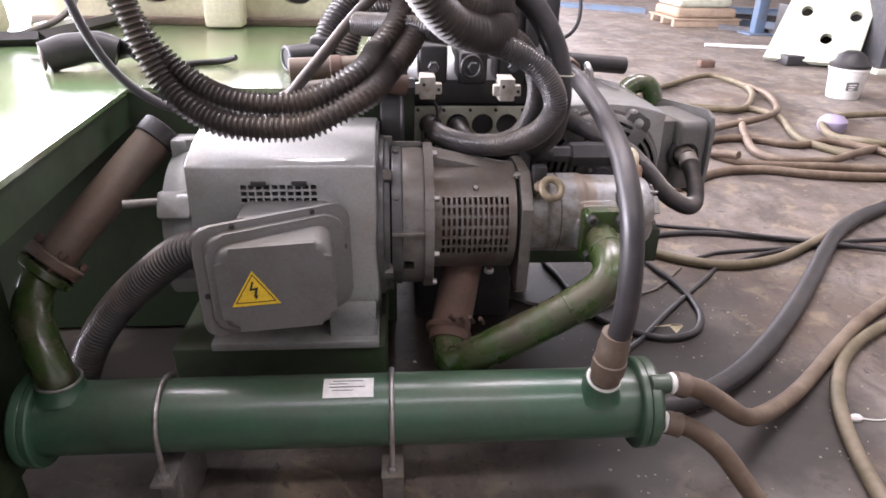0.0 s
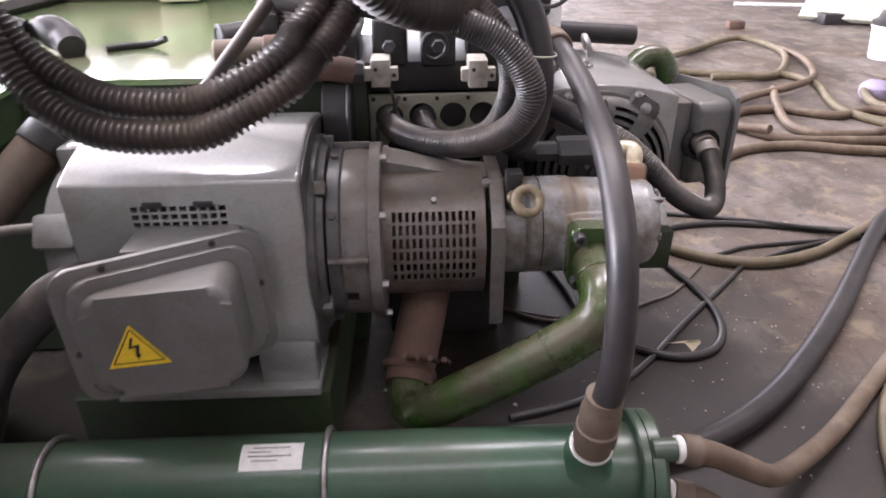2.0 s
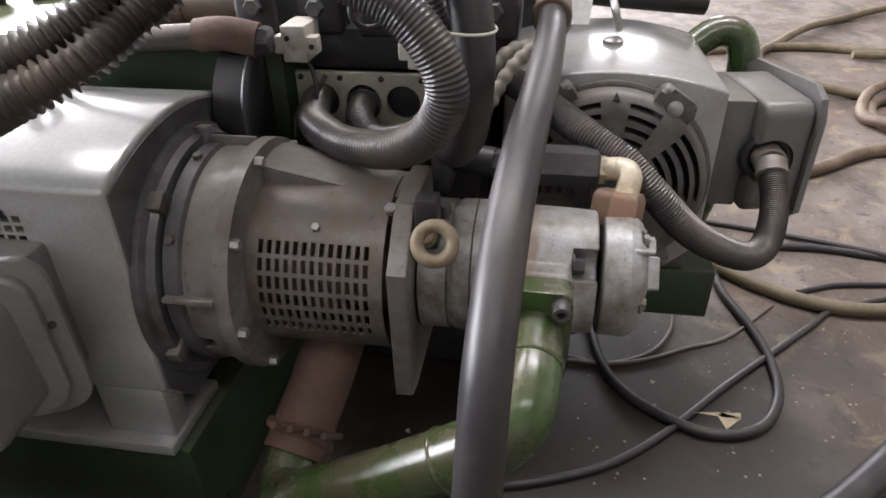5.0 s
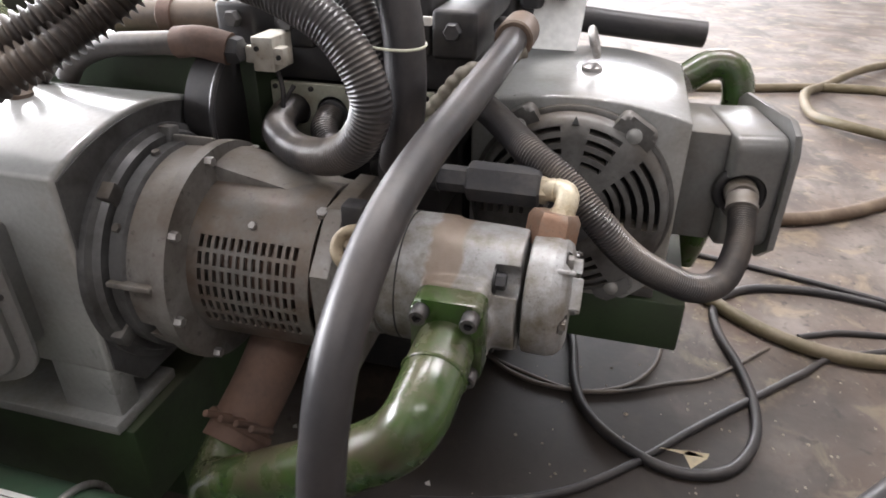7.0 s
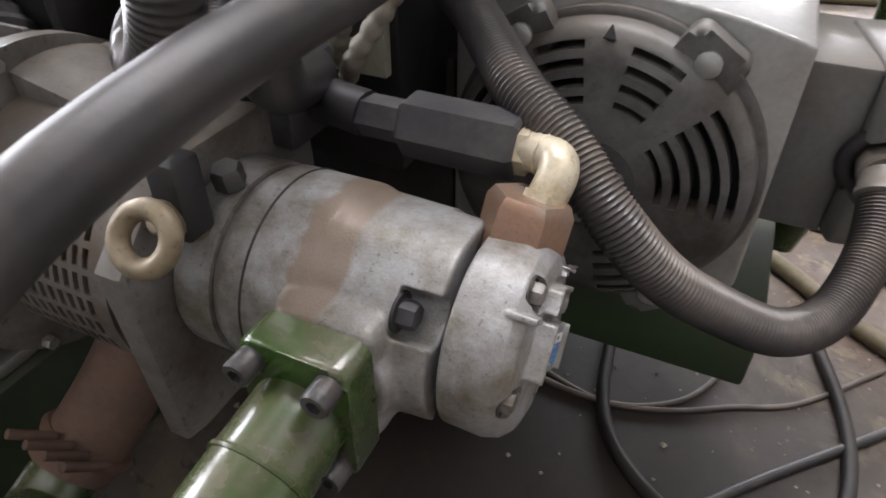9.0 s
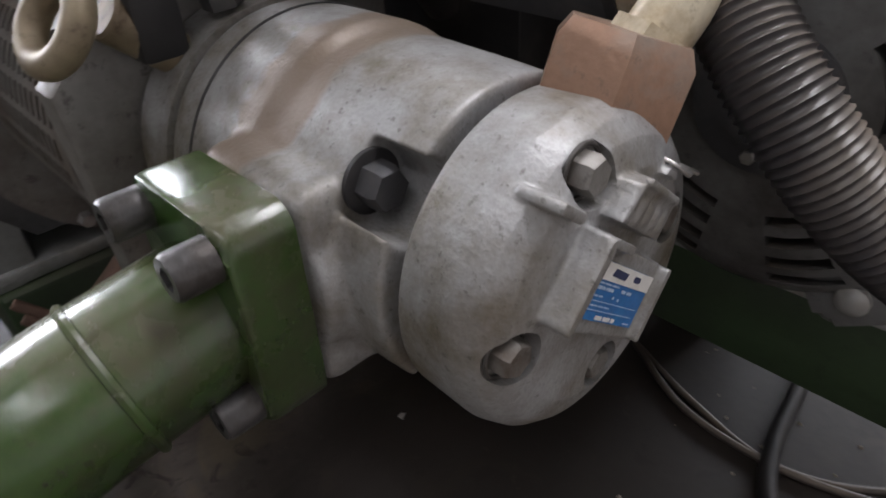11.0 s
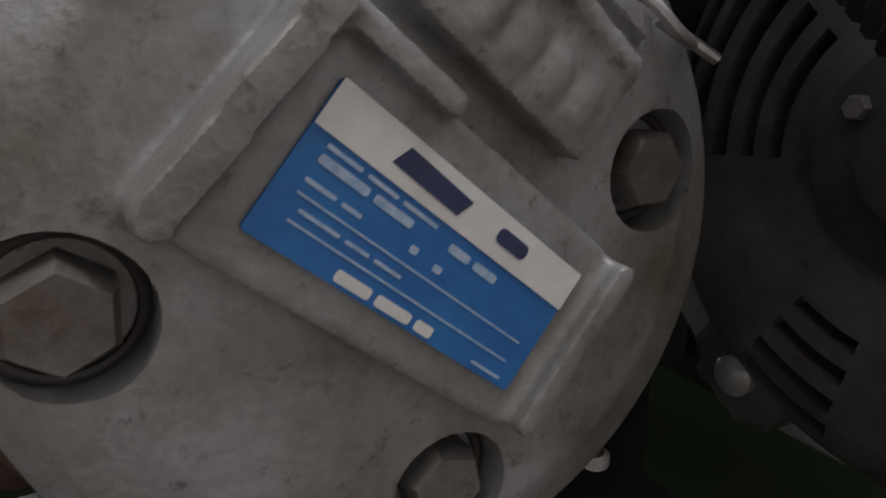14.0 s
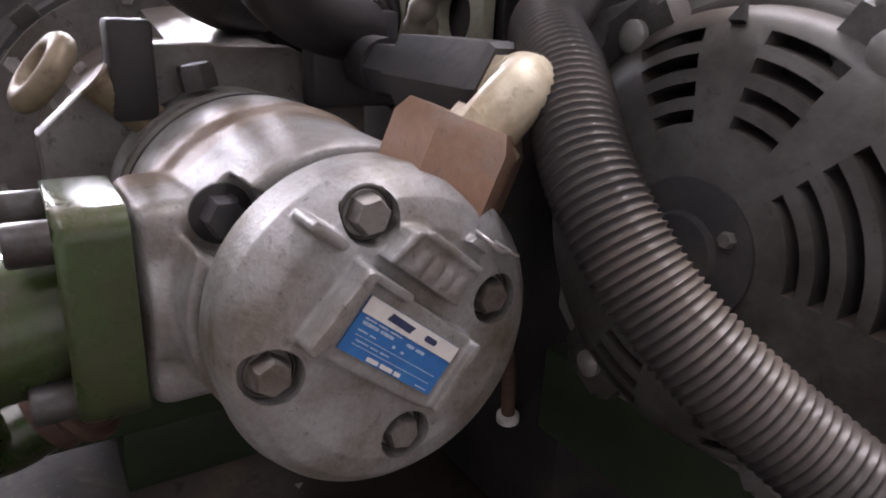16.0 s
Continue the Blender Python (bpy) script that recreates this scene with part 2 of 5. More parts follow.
def concrete():
    m = make_mat("worn_oily_concrete", (0.198, 0.174, 0.156), (0.128, 0.103, 0.087), 0.56, 0, 0.5, 1.3, 45, 0.2, 0.0, 0.0, 0.45)
    nt = m.node_tree
    n, l = nt.nodes, nt.links
    b = n["Principled BSDF"]
    src = b.inputs["Base Color"].links[0].from_socket
    tc = next(k for k in n if k.type == "TEX_COORD")
    blot = n.new("ShaderNodeTexNoise")
    blot.inputs["Scale"].default_value, blot.inputs["Detail"].default_value, blot.inputs["Distortion"].default_value = 3.4, 9, 0.9
    l.new(tc.outputs["Object"], blot.inputs["Vector"])
    ramp = n.new("ShaderNodeValToRGB")
    ramp.color_ramp.elements[0].position, ramp.color_ramp.elements[1].position = 0.36, 0.6
    ramp.color_ramp.elements[0].color, ramp.color_ramp.elements[1].color = (0.52, 0.48, 0.45, 1), (1.12, 1.10, 1.08, 1)
    l.new(blot.outputs["Fac"], ramp.inputs["Fac"])
    mul = n.new("ShaderNodeMix")
    mul.data_type, mul.blend_type = "RGBA", "MULTIPLY"
    mul.inputs[0].default_value = 0.8
    l.new(src, mul.inputs[6])
    l.new(ramp.outputs["Color"], mul.inputs[7])
    # old oil round pump and cooler, plus painted shade under pump and open bay
    warp = n.new("ShaderNodeTexNoise")
    warp.inputs["Scale"].default_value, warp.inputs["Detail"].default_value = 2.2, 6
    l.new(tc.outputs["Object"], warp.inputs["Vector"])
    masks = []
    # first patch is oil and shade, second only the bay's shade
    for place, size, most in (((-0.49, -1.53, 0), (0.71, 0.76, 1), 0.92), ((0.52, -2.05, 0), (1.05, 1.0, 1), 0.9)):
        mp = n.new("ShaderNodeMapping")
        mp.inputs["Location"].default_value, mp.inputs["Scale"].default_value = place, size
        l.new(tc.outputs["Object"], mp.inputs["Vector"])
        add = n.new("ShaderNodeMix")
        add.data_type, add.blend_type = "RGBA", "LINEAR_LIGHT"
        add.inputs[0].default_value = 0.42
        l.new(mp.outputs["Vector"], add.inputs[6])
        l.new(warp.outputs["Color"], add.inputs[7])
        far = n.new("ShaderNodeVectorMath")
        far.operation = "LENGTH"
        flat = n.new("ShaderNodeVectorMath")
        flat.operation = "MULTIPLY"
        flat.inputs[1].default_value = (1, 1, 0)
        l.new(add.outputs[2], flat.inputs[0])
        l.new(flat.outputs[0], far.inputs[0])
        mask = n.new("ShaderNodeMapRange")
        mask.inputs["From Min"].default_value, mask.inputs["From Max"].default_value = 0.33, 0.62
        mask.inputs["To Min"].default_value, mask.inputs["To Max"].default_value = most, 0.0
        l.new(far.outputs["Value"], mask.inputs["Value"])
        masks.append(mask)
    spill_and_shade = n.new("ShaderNodeMath")
    spill_and_shade.operation = "MAXIMUM"
    l.new(masks[0].outputs["Result"], spill_and_shade.inputs[0])
    l.new(masks[1].outputs["Result"], spill_and_shade.inputs[1])
    # one near-black brown carries both the oil and the painted shade
    oil = n.new("ShaderNodeMix")
    oil.data_type = "RGBA"
    oil.inputs[7].default_value = (0.024, 0.019, 0.016, 1)
    l.new(spill_and_shade.outputs["Value"], oil.inputs[0])
    # rusty and yellowish drips, and old dark smears in long patches
    last = mul.outputs[2]
    for scale, stretch, lo, hi, most, col in ((1.9, (1, 1, 1), 0.47, 0.62, 0.65, (0.112, 0.074, 0.053)), (4.6, (1, 0.45, 1), 0.52, 0.61, 0.65, (0.06, 0.049, 0.042)), (7.5, (1, 1, 1), 0.54, 0.64, 0.6, (0.29, 0.235, 0.155)), (26.0, (1, 1, 1), 0.58, 0.66, 0.7, (0.05, 0.042, 0.038)), (60.0, (1, 1, 1), 0.63, 0.68, 0.7, (0.30, 0.26, 0.20))):
        mm = n.new("ShaderNodeMapping")
        mm.inputs["Location"].default_value, mm.inputs["Scale"].default_value = (scale, 2.3 * scale, 0), stretch
        l.new(tc.outputs["Object"], mm.inputs["Vector"])
        tn = n.new("ShaderNodeTexNoise")
        tn.inputs["Scale"].default_value, tn.inputs["Detail"].default_value, tn.inputs["Roughness"].default_value, tn.inputs["Distortion"].default_value = scale, 8, 0.62, 0.6
        l.new(mm.outputs["Vector"], tn.inputs["Vector"])
        mr = n.new("ShaderNodeMapRange")
        mr.inputs["From Min"].default_value, mr.inputs["From Max"].default_value, mr.inputs["To Max"].default_value = lo, hi, most
        l.new(tn.outputs["Fac"], mr.inputs["Value"])
        mx = n.new("ShaderNodeMix")
        mx.data_type = "RGBA"
        mx.inputs[7].default_value = (*col, 1)
        l.new(mr.outputs["Result"], mx.inputs[0])
        l.new(last, mx.inputs[6])
        last = mx.outputs[2]
    l.new(last, oil.inputs[6])
    l.new(oil.outputs[2], b.inputs["Base Color"])
    # oily and shaded places are smoother
    wet = n.new("ShaderNodeMapRange")
    wet.inputs["To Min"].default_value, wet.inputs["To Max"].default_value = 0.62, 0.54
    l.new(spill_and_shade.outputs["Value"], wet.inputs["Value"])
    l.new(wet.outputs["Result"], b.inputs["Roughness"])
    return m


def banded(m, x0, x1, stain):
    """A copy of m with an old brown stain across it between x0 and x1."""
    m = m.copy()
    n, l = m.node_tree.nodes, m.node_tree.links
    b = n["Principled BSDF"]
    src = b.inputs["Base Color"].links[0].from_socket
    tc = next(k for k in n if k.type == "TEX_COORD")
    big = next(k for k in n if k.type == "TEX_NOISE")
    sep = n.new("ShaderNodeSeparateXYZ")
    l.new(tc.outputs["Object"], sep.inputs["Vector"])
    shift = n.new("ShaderNodeMath")
    shift.operation, shift.inputs[1].default_value = "MULTIPLY_ADD", 0.03
    l.new(big.outputs["Fac"], shift.inputs[0])
    l.new(sep.outputs["X"], shift.inputs[2])
    edges = []
    for lo, hi in ((x0, x0 + 0.006), (x1, x1 - 0.006)):
        r = n.new("ShaderNodeMapRange")
        r.inputs["From Min"].default_value, r.inputs["From Max"].default_value = lo + 0.015, hi + 0.015
        l.new(shift.outputs["Value"], r.inputs["Value"])
        edges.append(r)
    mul = n.new("ShaderNodeMath")
    mul.operation = "MULTIPLY"
    l.new(edges[0].outputs["Result"], mul.inputs[0])
    l.new(edges[1].outputs["Result"], mul.inputs[1])
    fade = n.new("ShaderNodeMath")
    fade.operation, fade.inputs[1].default_value = "MULTIPLY", 0.85
    l.new(mul.outputs["Value"], fade.inputs[0])
    mix = n.new("ShaderNodeMix")
    mix.data_type = "RGBA"
    mix.inputs[7].default_value = (*stain, 1)
    l.new(fade.outputs["Value"], mix.inputs[0])
    l.new(src, mix.inputs[6])
    l.new(mix.outputs[2], b.inputs["Base Color"])
    return m


CONCRETE = concrete()
PUMP_BODY = banded(PUMP, 0.512, 0.562, (0.19, 0.14, 0.10))


# ---- mesh tools ----
def thing(name, at, label, category, group="", kind=""):
    ob = new(name)
    ob.empty_display_size = 0.05
    ob.matrix_world = Matrix.Translation(at)
    return tagged(ob, label, category, group, kind)


def part(name, bm, material, parent=None, label="", smooth=40):
    mesh = bpy.data.meshes.new(name)
    bmesh.ops.recalc_face_normals(bm, faces=bm.faces[:])
    bm.to_mesh(mesh)
    bm.free()
    mesh.materials.append(material)
    if smooth:
        mesh.shade_smooth()
        mesh.set_sharp_from_angle(angle=radians(smooth))
    ob = new(name, mesh)
    if parent is not None:
        ob.parent = parent
        up, m = parent, Matrix.Identity(4)
        while up is not None:
            m = up.matrix_basis @ m if up.type == "EMPTY" else m
            up = up.parent
        ob.matrix_parent_inverse = m.inverted() if parent.type == "EMPTY" else Matrix.Identity(4)
    if label:
        ob["label"] = label
    return ob


def single(name, bm, material, label, category, group="", kind="", smooth=40):
    return tagged(part(name, bm, material, None, "", smooth), label, category, group, kind)


def box(x0, x1, y0, y1, z0, z1, bevel=0.003, seg=2, bm=None):
    b = bmesh.new()
    bmesh.ops.create_cube(b, size=1, matrix=Matrix.Translation(((x0 + x1) / 2, (y0 + y1) / 2, (z0 + z1) / 2)) @ Matrix.Diagonal((x1 - x0, y1 - y0, z1 - z0, 1)))
    if bevel:
        bmesh.ops.bevel(b, geom=b.edges[:], offset=bevel, segments=seg, profile=0.5, affect="EDGES")
    return join(bm, b)


def join(bm, b, m=None):
    if m is not None:
        bmesh.ops.transform(b, matrix=m, verts=b.verts[:])
    if bm is None:
        return b
    tmp = bpy.data.meshes.new("tmp")
    b.to_mesh(tmp)
    b.free()
    bm.from_mesh(tmp)
    bpy.data.meshes.remove(tmp)
    return bm


def along(origin, direction, spin=0.0):
    """A frame whose z axis points along direction."""
    return Matrix.Translation(origin) @ Vector(direction).to_track_quat("Z", "Y").to_matrix().to_4x4() @ Matrix.Rotation(radians(spin), 4, "Z")


def lathe(profile, m, seg=48, bm=None):
    """Rings of (height, radius) round the z axis of m, closed at both ends."""
    b = bmesh.new()
    rings = []
    for h, r in profile:
        rings.append([b.verts.new((r * math.cos(2 * math.pi * i / seg), r * math.sin(2 * math.pi * i / seg), h)) for i in range(seg)])
    for a, c in zip(rings, rings[1:]):
        for i in range(seg):
            b.faces.new((a[i], a[(i + 1) % seg], c[(i + 1) % seg], c[i]))
    b.faces.new(rings[0][::-1])
    b.faces.new(rings[-1])
    return join(bm, b, m)


def rod(p, q, r, seg=20, chamfer=0.0, bm=None):
    p, q = Vector(p), Vector(q)
    n = (q - p).length
    c = chamfer
    prof = [(0, r - c), (c, r), (n - c, r), (n, r - c)] if c else [(0, r), (n, r)]
    return lathe(prof, along(p, q - p), seg, bm)


def hexhead(p, direction, r, h, bm=None, spin=0.0):
    return lathe([(0, r), (h * 0.8, r), (h, r * 0.86)], along(p, direction, spin), 6, bm)


def ring(m, major, minor, seg=32, sub=12, bm=None):
    b = bmesh.new()
    vs = [[b.verts.new(((major + minor * math.cos(t)) * math.cos(a), (major + minor * math.cos(t)) * math.sin(a), minor * math.sin(t))) for t in (2 * math.pi * j / sub for j in range(sub))] for a in (2 * math.pi * i / seg for i in range(seg))]
    for i in range(seg):
        for j in range(sub):
            b.faces.new((vs[i][j], vs[(i + 1) % seg][j], vs[(i + 1) % seg][(j + 1) % sub], vs[i][(j + 1) % sub]))
    return join(bm, b, m)


def spline(points, step):
    """Points at even steps along a smooth curve through the points given."""
    p = [Vector(k) for k in points]
    p = [2 * p[0] - p[1]] + p + [2 * p[-1] - p[-2]]
    dense = []
    for a, b, c, d in zip(p, p[1:], p[2:], p[3:]):
        for i in range(60):
            t = i / 60
            dense.append(0.5 * ((2 * b) + (c - a) * t + (2 * a - 5 * b + 4 * c - d) * t * t + (3 * b - a - 3 * c + d) * t ** 3))
    dense.append(p[-2])
    dist = [0.0]
    for a, b in zip(dense, dense[1:]):
        dist.append(dist[-1] + (b - a).length)
    n = max(2, round(dist[-1] / step))
    out, k = [], 0
    for i in range(n + 1):
        s = dist[-1] * i / n
        while k < len(dist) - 2 and dist[k + 1] < s:
            k += 1
        f = (s - dist[k]) / max(dist[k + 1] - dist[k], 1e-9)
        out.append(dense[k].lerp(dense[k + 1], min(max(f, 0), 1)))
    return out


def tube(points, radius, step=0.02, seg=14, pitch=0.0, ridge=0.0, bm=None, wobble=0.0, sharp=2.0):
    """A hose along the points; with a pitch it is corrugated by ridges of that height."""
    if pitch:
        step = pitch / 6
    path = spline(points, step)
    b = bmesh.new()
    n = len(path)
    tangent = [(path[min(i + 1, n - 1)] - path[max(i - 1, 0)]).normalized() for i in range(n)]
    side = tangent[0].orthogonal().normalized()
    rings, s = [], 0.0
    for i in range(n):
        side = (side - tangent[i] * side.dot(tangent[i])).normalized()
        other = tangent[i].cross(side)
        if i:
            s += (path[i] - path[i - 1]).length
        r = radius
        if pitch:
            r += ridge * (max(0.0, math.cos(2 * math.pi * s / pitch) * 0.5 + 0.5) ** sharp - 0.5)
        if wobble:
            r *= 1 + wobble * noise.noise(path[i] * 14)
        rings.append([b.verts.new(path[i] + r * (math.cos(a) * side + math.sin(a) * other)) for a in (2 * math.pi * k / seg for k in range(seg))])
    for a, c in zip(rings, rings[1:]):
        for k in range(seg):
            b.faces.new((a[k], a[(k + 1) % seg], c[(k + 1) % seg], c[k]))
    b.faces.new(rings[0][::-1])
    b.faces.new(rings[-1])
    return join(bm, b)


def prism(outline, m, h, bevel=0.0, seg=2, bm=None):
    """A flat outline in the xy plane of m, h thick along its z axis."""
    b = bmesh.new()
    low = [b.verts.new((x, y, 0)) for x, y in outline]
    top = [b.verts.new((x, y, h)) for x, y in outline]
    b.faces.new(low[::-1])
    lid = b.faces.new(top)
    k = len(outline)
    for i in range(k):
        b.faces.new((low[i], low[(i + 1) % k], top[(i + 1) % k], top[i]))
    if bevel:
        bmesh.ops.bevel(b, geom=list(lid.edges), offset=bevel, segments=seg, profile=0.5, affect="EDGES")
    return join(bm, b, m)


def rounded(w, h, r, seg=6, cx=0.0, cy=0.0):
    pts = []
    for sx, sy, a0 in ((1, 1, 0), (-1, 1, 90), (-1, -1, 180), (1, -1, 270)):
        for i in range(seg + 1):
            a = radians(a0 + 90 * i / seg)
            pts.append((cx + sx * (w / 2 - r) + r * math.cos(a), cy + sy * (h / 2 - r) + r * math.sin(a)))
    return pts


def cut(bm, cutter):
    """The solid bm with the solid cutter taken out of it."""
    obs = []
    for k, b in (("solid", bm), ("cutter", cutter)):
        bmesh.ops.recalc_face_normals(b, faces=b.faces[:])
        me = bpy.data.meshes.new(k)
        b.to_mesh(me)
        b.free()
        obs.append(new(k, me))
    mod = obs[0].modifiers.new("cut", "BOOLEAN")
    mod.operation, mod.solver, mod.object, mod.use_self = "DIFFERENCE", "EXACT", obs[1], True
    got = obs[0].evaluated_get(bpy.context.evaluated_depsgraph_get()).to_mesh()
    out = bmesh.new()
    out.from_mesh(got)
    for o in obs:
        me = o.data
        bpy.data.objects.remove(o)
        bpy.data.meshes.remove(me)
    return out


def cast(bm, voxel, passes):
    """bm as one sand casting: its solids fused, with soft inner corners."""
    me = bpy.data.meshes.new("raw")
    bmesh.ops.recalc_face_normals(bm, faces=bm.faces[:])
    bm.to_mesh(me)
    bm.free()
    ob = new("raw", me)
    mod = ob.modifiers.new("fuse", "REMESH")
    mod.mode, mod.voxel_size = "VOXEL", voxel
    mod = ob.modifiers.new("soften", "SMOOTH")
    mod.iterations, mod.factor = passes, 0.5
    got = ob.evaluated_get(bpy.context.evaluated_depsgraph_get()).to_mesh()
    out = bmesh.new()
    out.from_mesh(got)
    bpy.data.objects.remove(ob)
    bpy.data.meshes.remove(me)
    return out


# ---- the hall ----
HX0, HX1, HY0, HY1, HZ = -7.0, 10.0, -6.0, 16.0, 6.0
bm = bmesh.new()
bmesh.ops.create_grid(bm, x_segments=40, y_segments=40, size=1, matrix=pose((HX0 + HX1) / 2, (HY0 + HY1) / 2, 0) @ Matrix.Diagonal(((HX1 - HX0) / 2, (HY1 - HY0) / 2, 1, 1)))
single("floor", bm, CONCRETE, "worn oil-stained grey concrete factory floor", "floor", kind="structure")
# ceiling and walls added out of view to close the hall and bounce light
single("ceiling", box(HX0, HX1, HY0, HY1, HZ, HZ + 0.2, 0), WALL, "unseen plain pale hall ceiling", "ceiling", kind="structure")
# the south opening is only added for the fill lamp there
for nm, args, hole in (("wall_north", (HX0, HX1, HY1, HY1 + 0.25, 0, HZ), (-5.5, 3.5, HY1 - 0.1, HY1 + 0.4, 2.6, 5.2)), ("wall_south", (HX0, HX1, HY0 - 0.25, HY0, 0, HZ), (-3.0, 2.6, HY0 - 0.4, HY0 + 0.1, 0.1, 3.3)), ("wall_east", (HX1, HX1 + 0.25, HY0, HY1, 0, HZ), None), ("wall_west", (HX0 - 0.25, HX0, HY0, HY1, 0, HZ), (HX0 - 0.4, HX0 + 0.1, 4.4, 15.6, 0.8, 5.6))):
    wall_bm = box(*args, 0)
    if hole:
        wall_bm = cut(wall_bm, box(*hole, 0))
    if nm == "wall_west":
        wall_bm = cut(wall_bm, box(HX0 - 0.4, HX0 + 0.1, -0.9, 4.1, 1.4, 4.4, 0))
    single(nm, wall_bm, WALL, "unseen plain stained plaster factory wall", "wall", kind="structure", smooth=0)
# housings added out of view above the overhead fill
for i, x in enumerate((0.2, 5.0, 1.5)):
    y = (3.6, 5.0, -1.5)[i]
    single("ceiling_lamp", box(x - 3.05, x + 3.05, y - 0.3, y + 0.3, 5.73, 5.80, 0.01), WHITE, "unseen long white lamp housing added under the hall roof", "lamp", "ceiling lamps")
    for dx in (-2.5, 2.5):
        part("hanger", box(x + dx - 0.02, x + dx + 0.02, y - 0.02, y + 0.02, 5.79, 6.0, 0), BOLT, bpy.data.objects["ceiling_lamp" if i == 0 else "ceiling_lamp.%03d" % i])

# machine axis of the first motor and its pump
AX_Y, AX_Z = 1.850, 0.533


def ax(x):
    return (x, AX_Y, AX_Z)


EAST = (1, 0, 0)

# ---- machine bed ----
bed = thing("machine_bed", (-0.9, 2.6, 0), "green machine bed with an oily light deck", "machine bed")
BZ = 0.79
deck = prism([(-1.30, -1.2), (-0.30, -1.2), (-0.53, 2.03), (0.16, 2.03), (0.16, 4.4), (-4.5, 4.4), (-4.5, 1.80), (-1.30, 1.80)], pose(0, 0, BZ - 0.012), 0.012, 0.003)
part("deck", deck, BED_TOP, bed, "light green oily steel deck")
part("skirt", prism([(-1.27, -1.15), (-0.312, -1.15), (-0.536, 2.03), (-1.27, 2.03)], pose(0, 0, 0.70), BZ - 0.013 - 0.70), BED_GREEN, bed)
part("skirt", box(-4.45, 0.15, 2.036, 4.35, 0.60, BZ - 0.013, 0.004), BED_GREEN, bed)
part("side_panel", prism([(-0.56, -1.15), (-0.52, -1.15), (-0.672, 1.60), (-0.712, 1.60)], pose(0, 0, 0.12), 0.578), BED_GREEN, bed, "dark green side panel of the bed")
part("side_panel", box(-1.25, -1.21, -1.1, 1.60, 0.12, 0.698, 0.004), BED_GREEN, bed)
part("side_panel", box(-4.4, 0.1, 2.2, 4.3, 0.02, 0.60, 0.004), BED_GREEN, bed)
for lx, ly in ((-0.75, 1.45), (-1.22, 1.45), (-0.70, -1.0), (-1.22, -1.0)):
    part("bed_leg", box(lx, lx + 0.06, ly, ly + 0.06, 0.0, 0.70, 0.004), BED_GREEN, bed)
part("base_beam", box(-0.40, 0.075, 1.668, 2.20, 0.12, 0.288, 0.006), BED_GREEN, bed, "dark green steel base under the motor")
part("base_leg", box(-0.39, -0.29, 1.75, 2.25, 0.0, 0.12, 0.004), BED_GREEN, bed)
part("base_leg", box(-0.06, 0.04, 1.78, 2.25, 0.0, 0.12, 0.004), BED_GREEN, bed)
bm = box(0.45, 0.905, 2.19, 2.75, 0.225, 0.335, 0.006)
part("plinth_leg", box(0.48, 0.56, 2.5, 2.7, 0.0, 0.226, 0.004), BED_GREEN, bed)
part("motor_plinth", bm, BED_GREEN, bed, "green steel plinth under the second motor")

# cream casting behind
cream = thing("injection_unit", (-0.5, 3.4, BZ), "cream-painted machine casting with round black ports", "machine unit")
base = box(-1.35, 0.02, 3.22, 3.75, BZ, 1.10, 0.02)
cutter = None
for cx in (-0.83, -0.28):
    cutter = rod((cx, 3.1, 0.955), (cx, 3.3, 0.955), 0.085, 40, bm=cutter)
part("casting", cut(base, cutter), CREAM, cream)
for cx in (-0.83, -0.28):
    part("port", rod((cx, 3.29, 0.955), (cx, 3.262, 0.955), 0.084, 40), BLACK, cream, "black round port")
bm = box(-0.62, -0.48, 3.10, 3.24, BZ + 0.004, 0.93, 0.012)
box(-0.60, -0.50, 3.08, 3.24, 0.94, 1.10, 0.012, bm=bm)
part("bracket", bm, CREAM, cream, "dirty cream bracket with a dark bolt")
part("bolt", rod((-0.55, 3.12, 0.93), (-0.55, 3.12, 1.0), 0.03, 20, 0.004), BLACK, cream)
part("lower_rail", box(-1.3, 0.0, 3.19, 3.26, BZ + 0.001, BZ + 0.03, 0.004), BROWN, cream)


# ---- electric motors ----
def yoke_outline(w, corner, peak):
    """Cross-section of a motor yoke: flat sides, cut lower corners and a crowned top."""
    pts = [(-w, -0.13)]
    for i in range(17):
        k = -1 + i / 8
        pts.append((w * k, corner + (peak - corner) * (1 - k * k)))
    return pts + [(w, -0.13), (0.12, -0.19), (-0.12, -0.19)]


def slots_round(m, radii, groups, depth):
    """Cutters for concentric arc slots in the xy plane of m."""
    c = bmesh.new()
    for a0, a1 in groups:
        for r0, r1 in radii:
            k = 7
            pts = [(r1 * math.cos(radians(a0 + (a1 - a0) * i / k)), r1 * math.sin(radians(a0 + (a1 - a0) * i / k))) for i in range(k + 1)]
            pts += [(r0 * math.cos(radians(a1 - (a1 - a0) * i / k)), r0 * math.sin(radians(a1 - (a1 - a0) * i / k))) for i in range(k + 1)]
            prism(pts, m @ pose(0, 0, -depth), 2 * depth, bm=c)
    return c


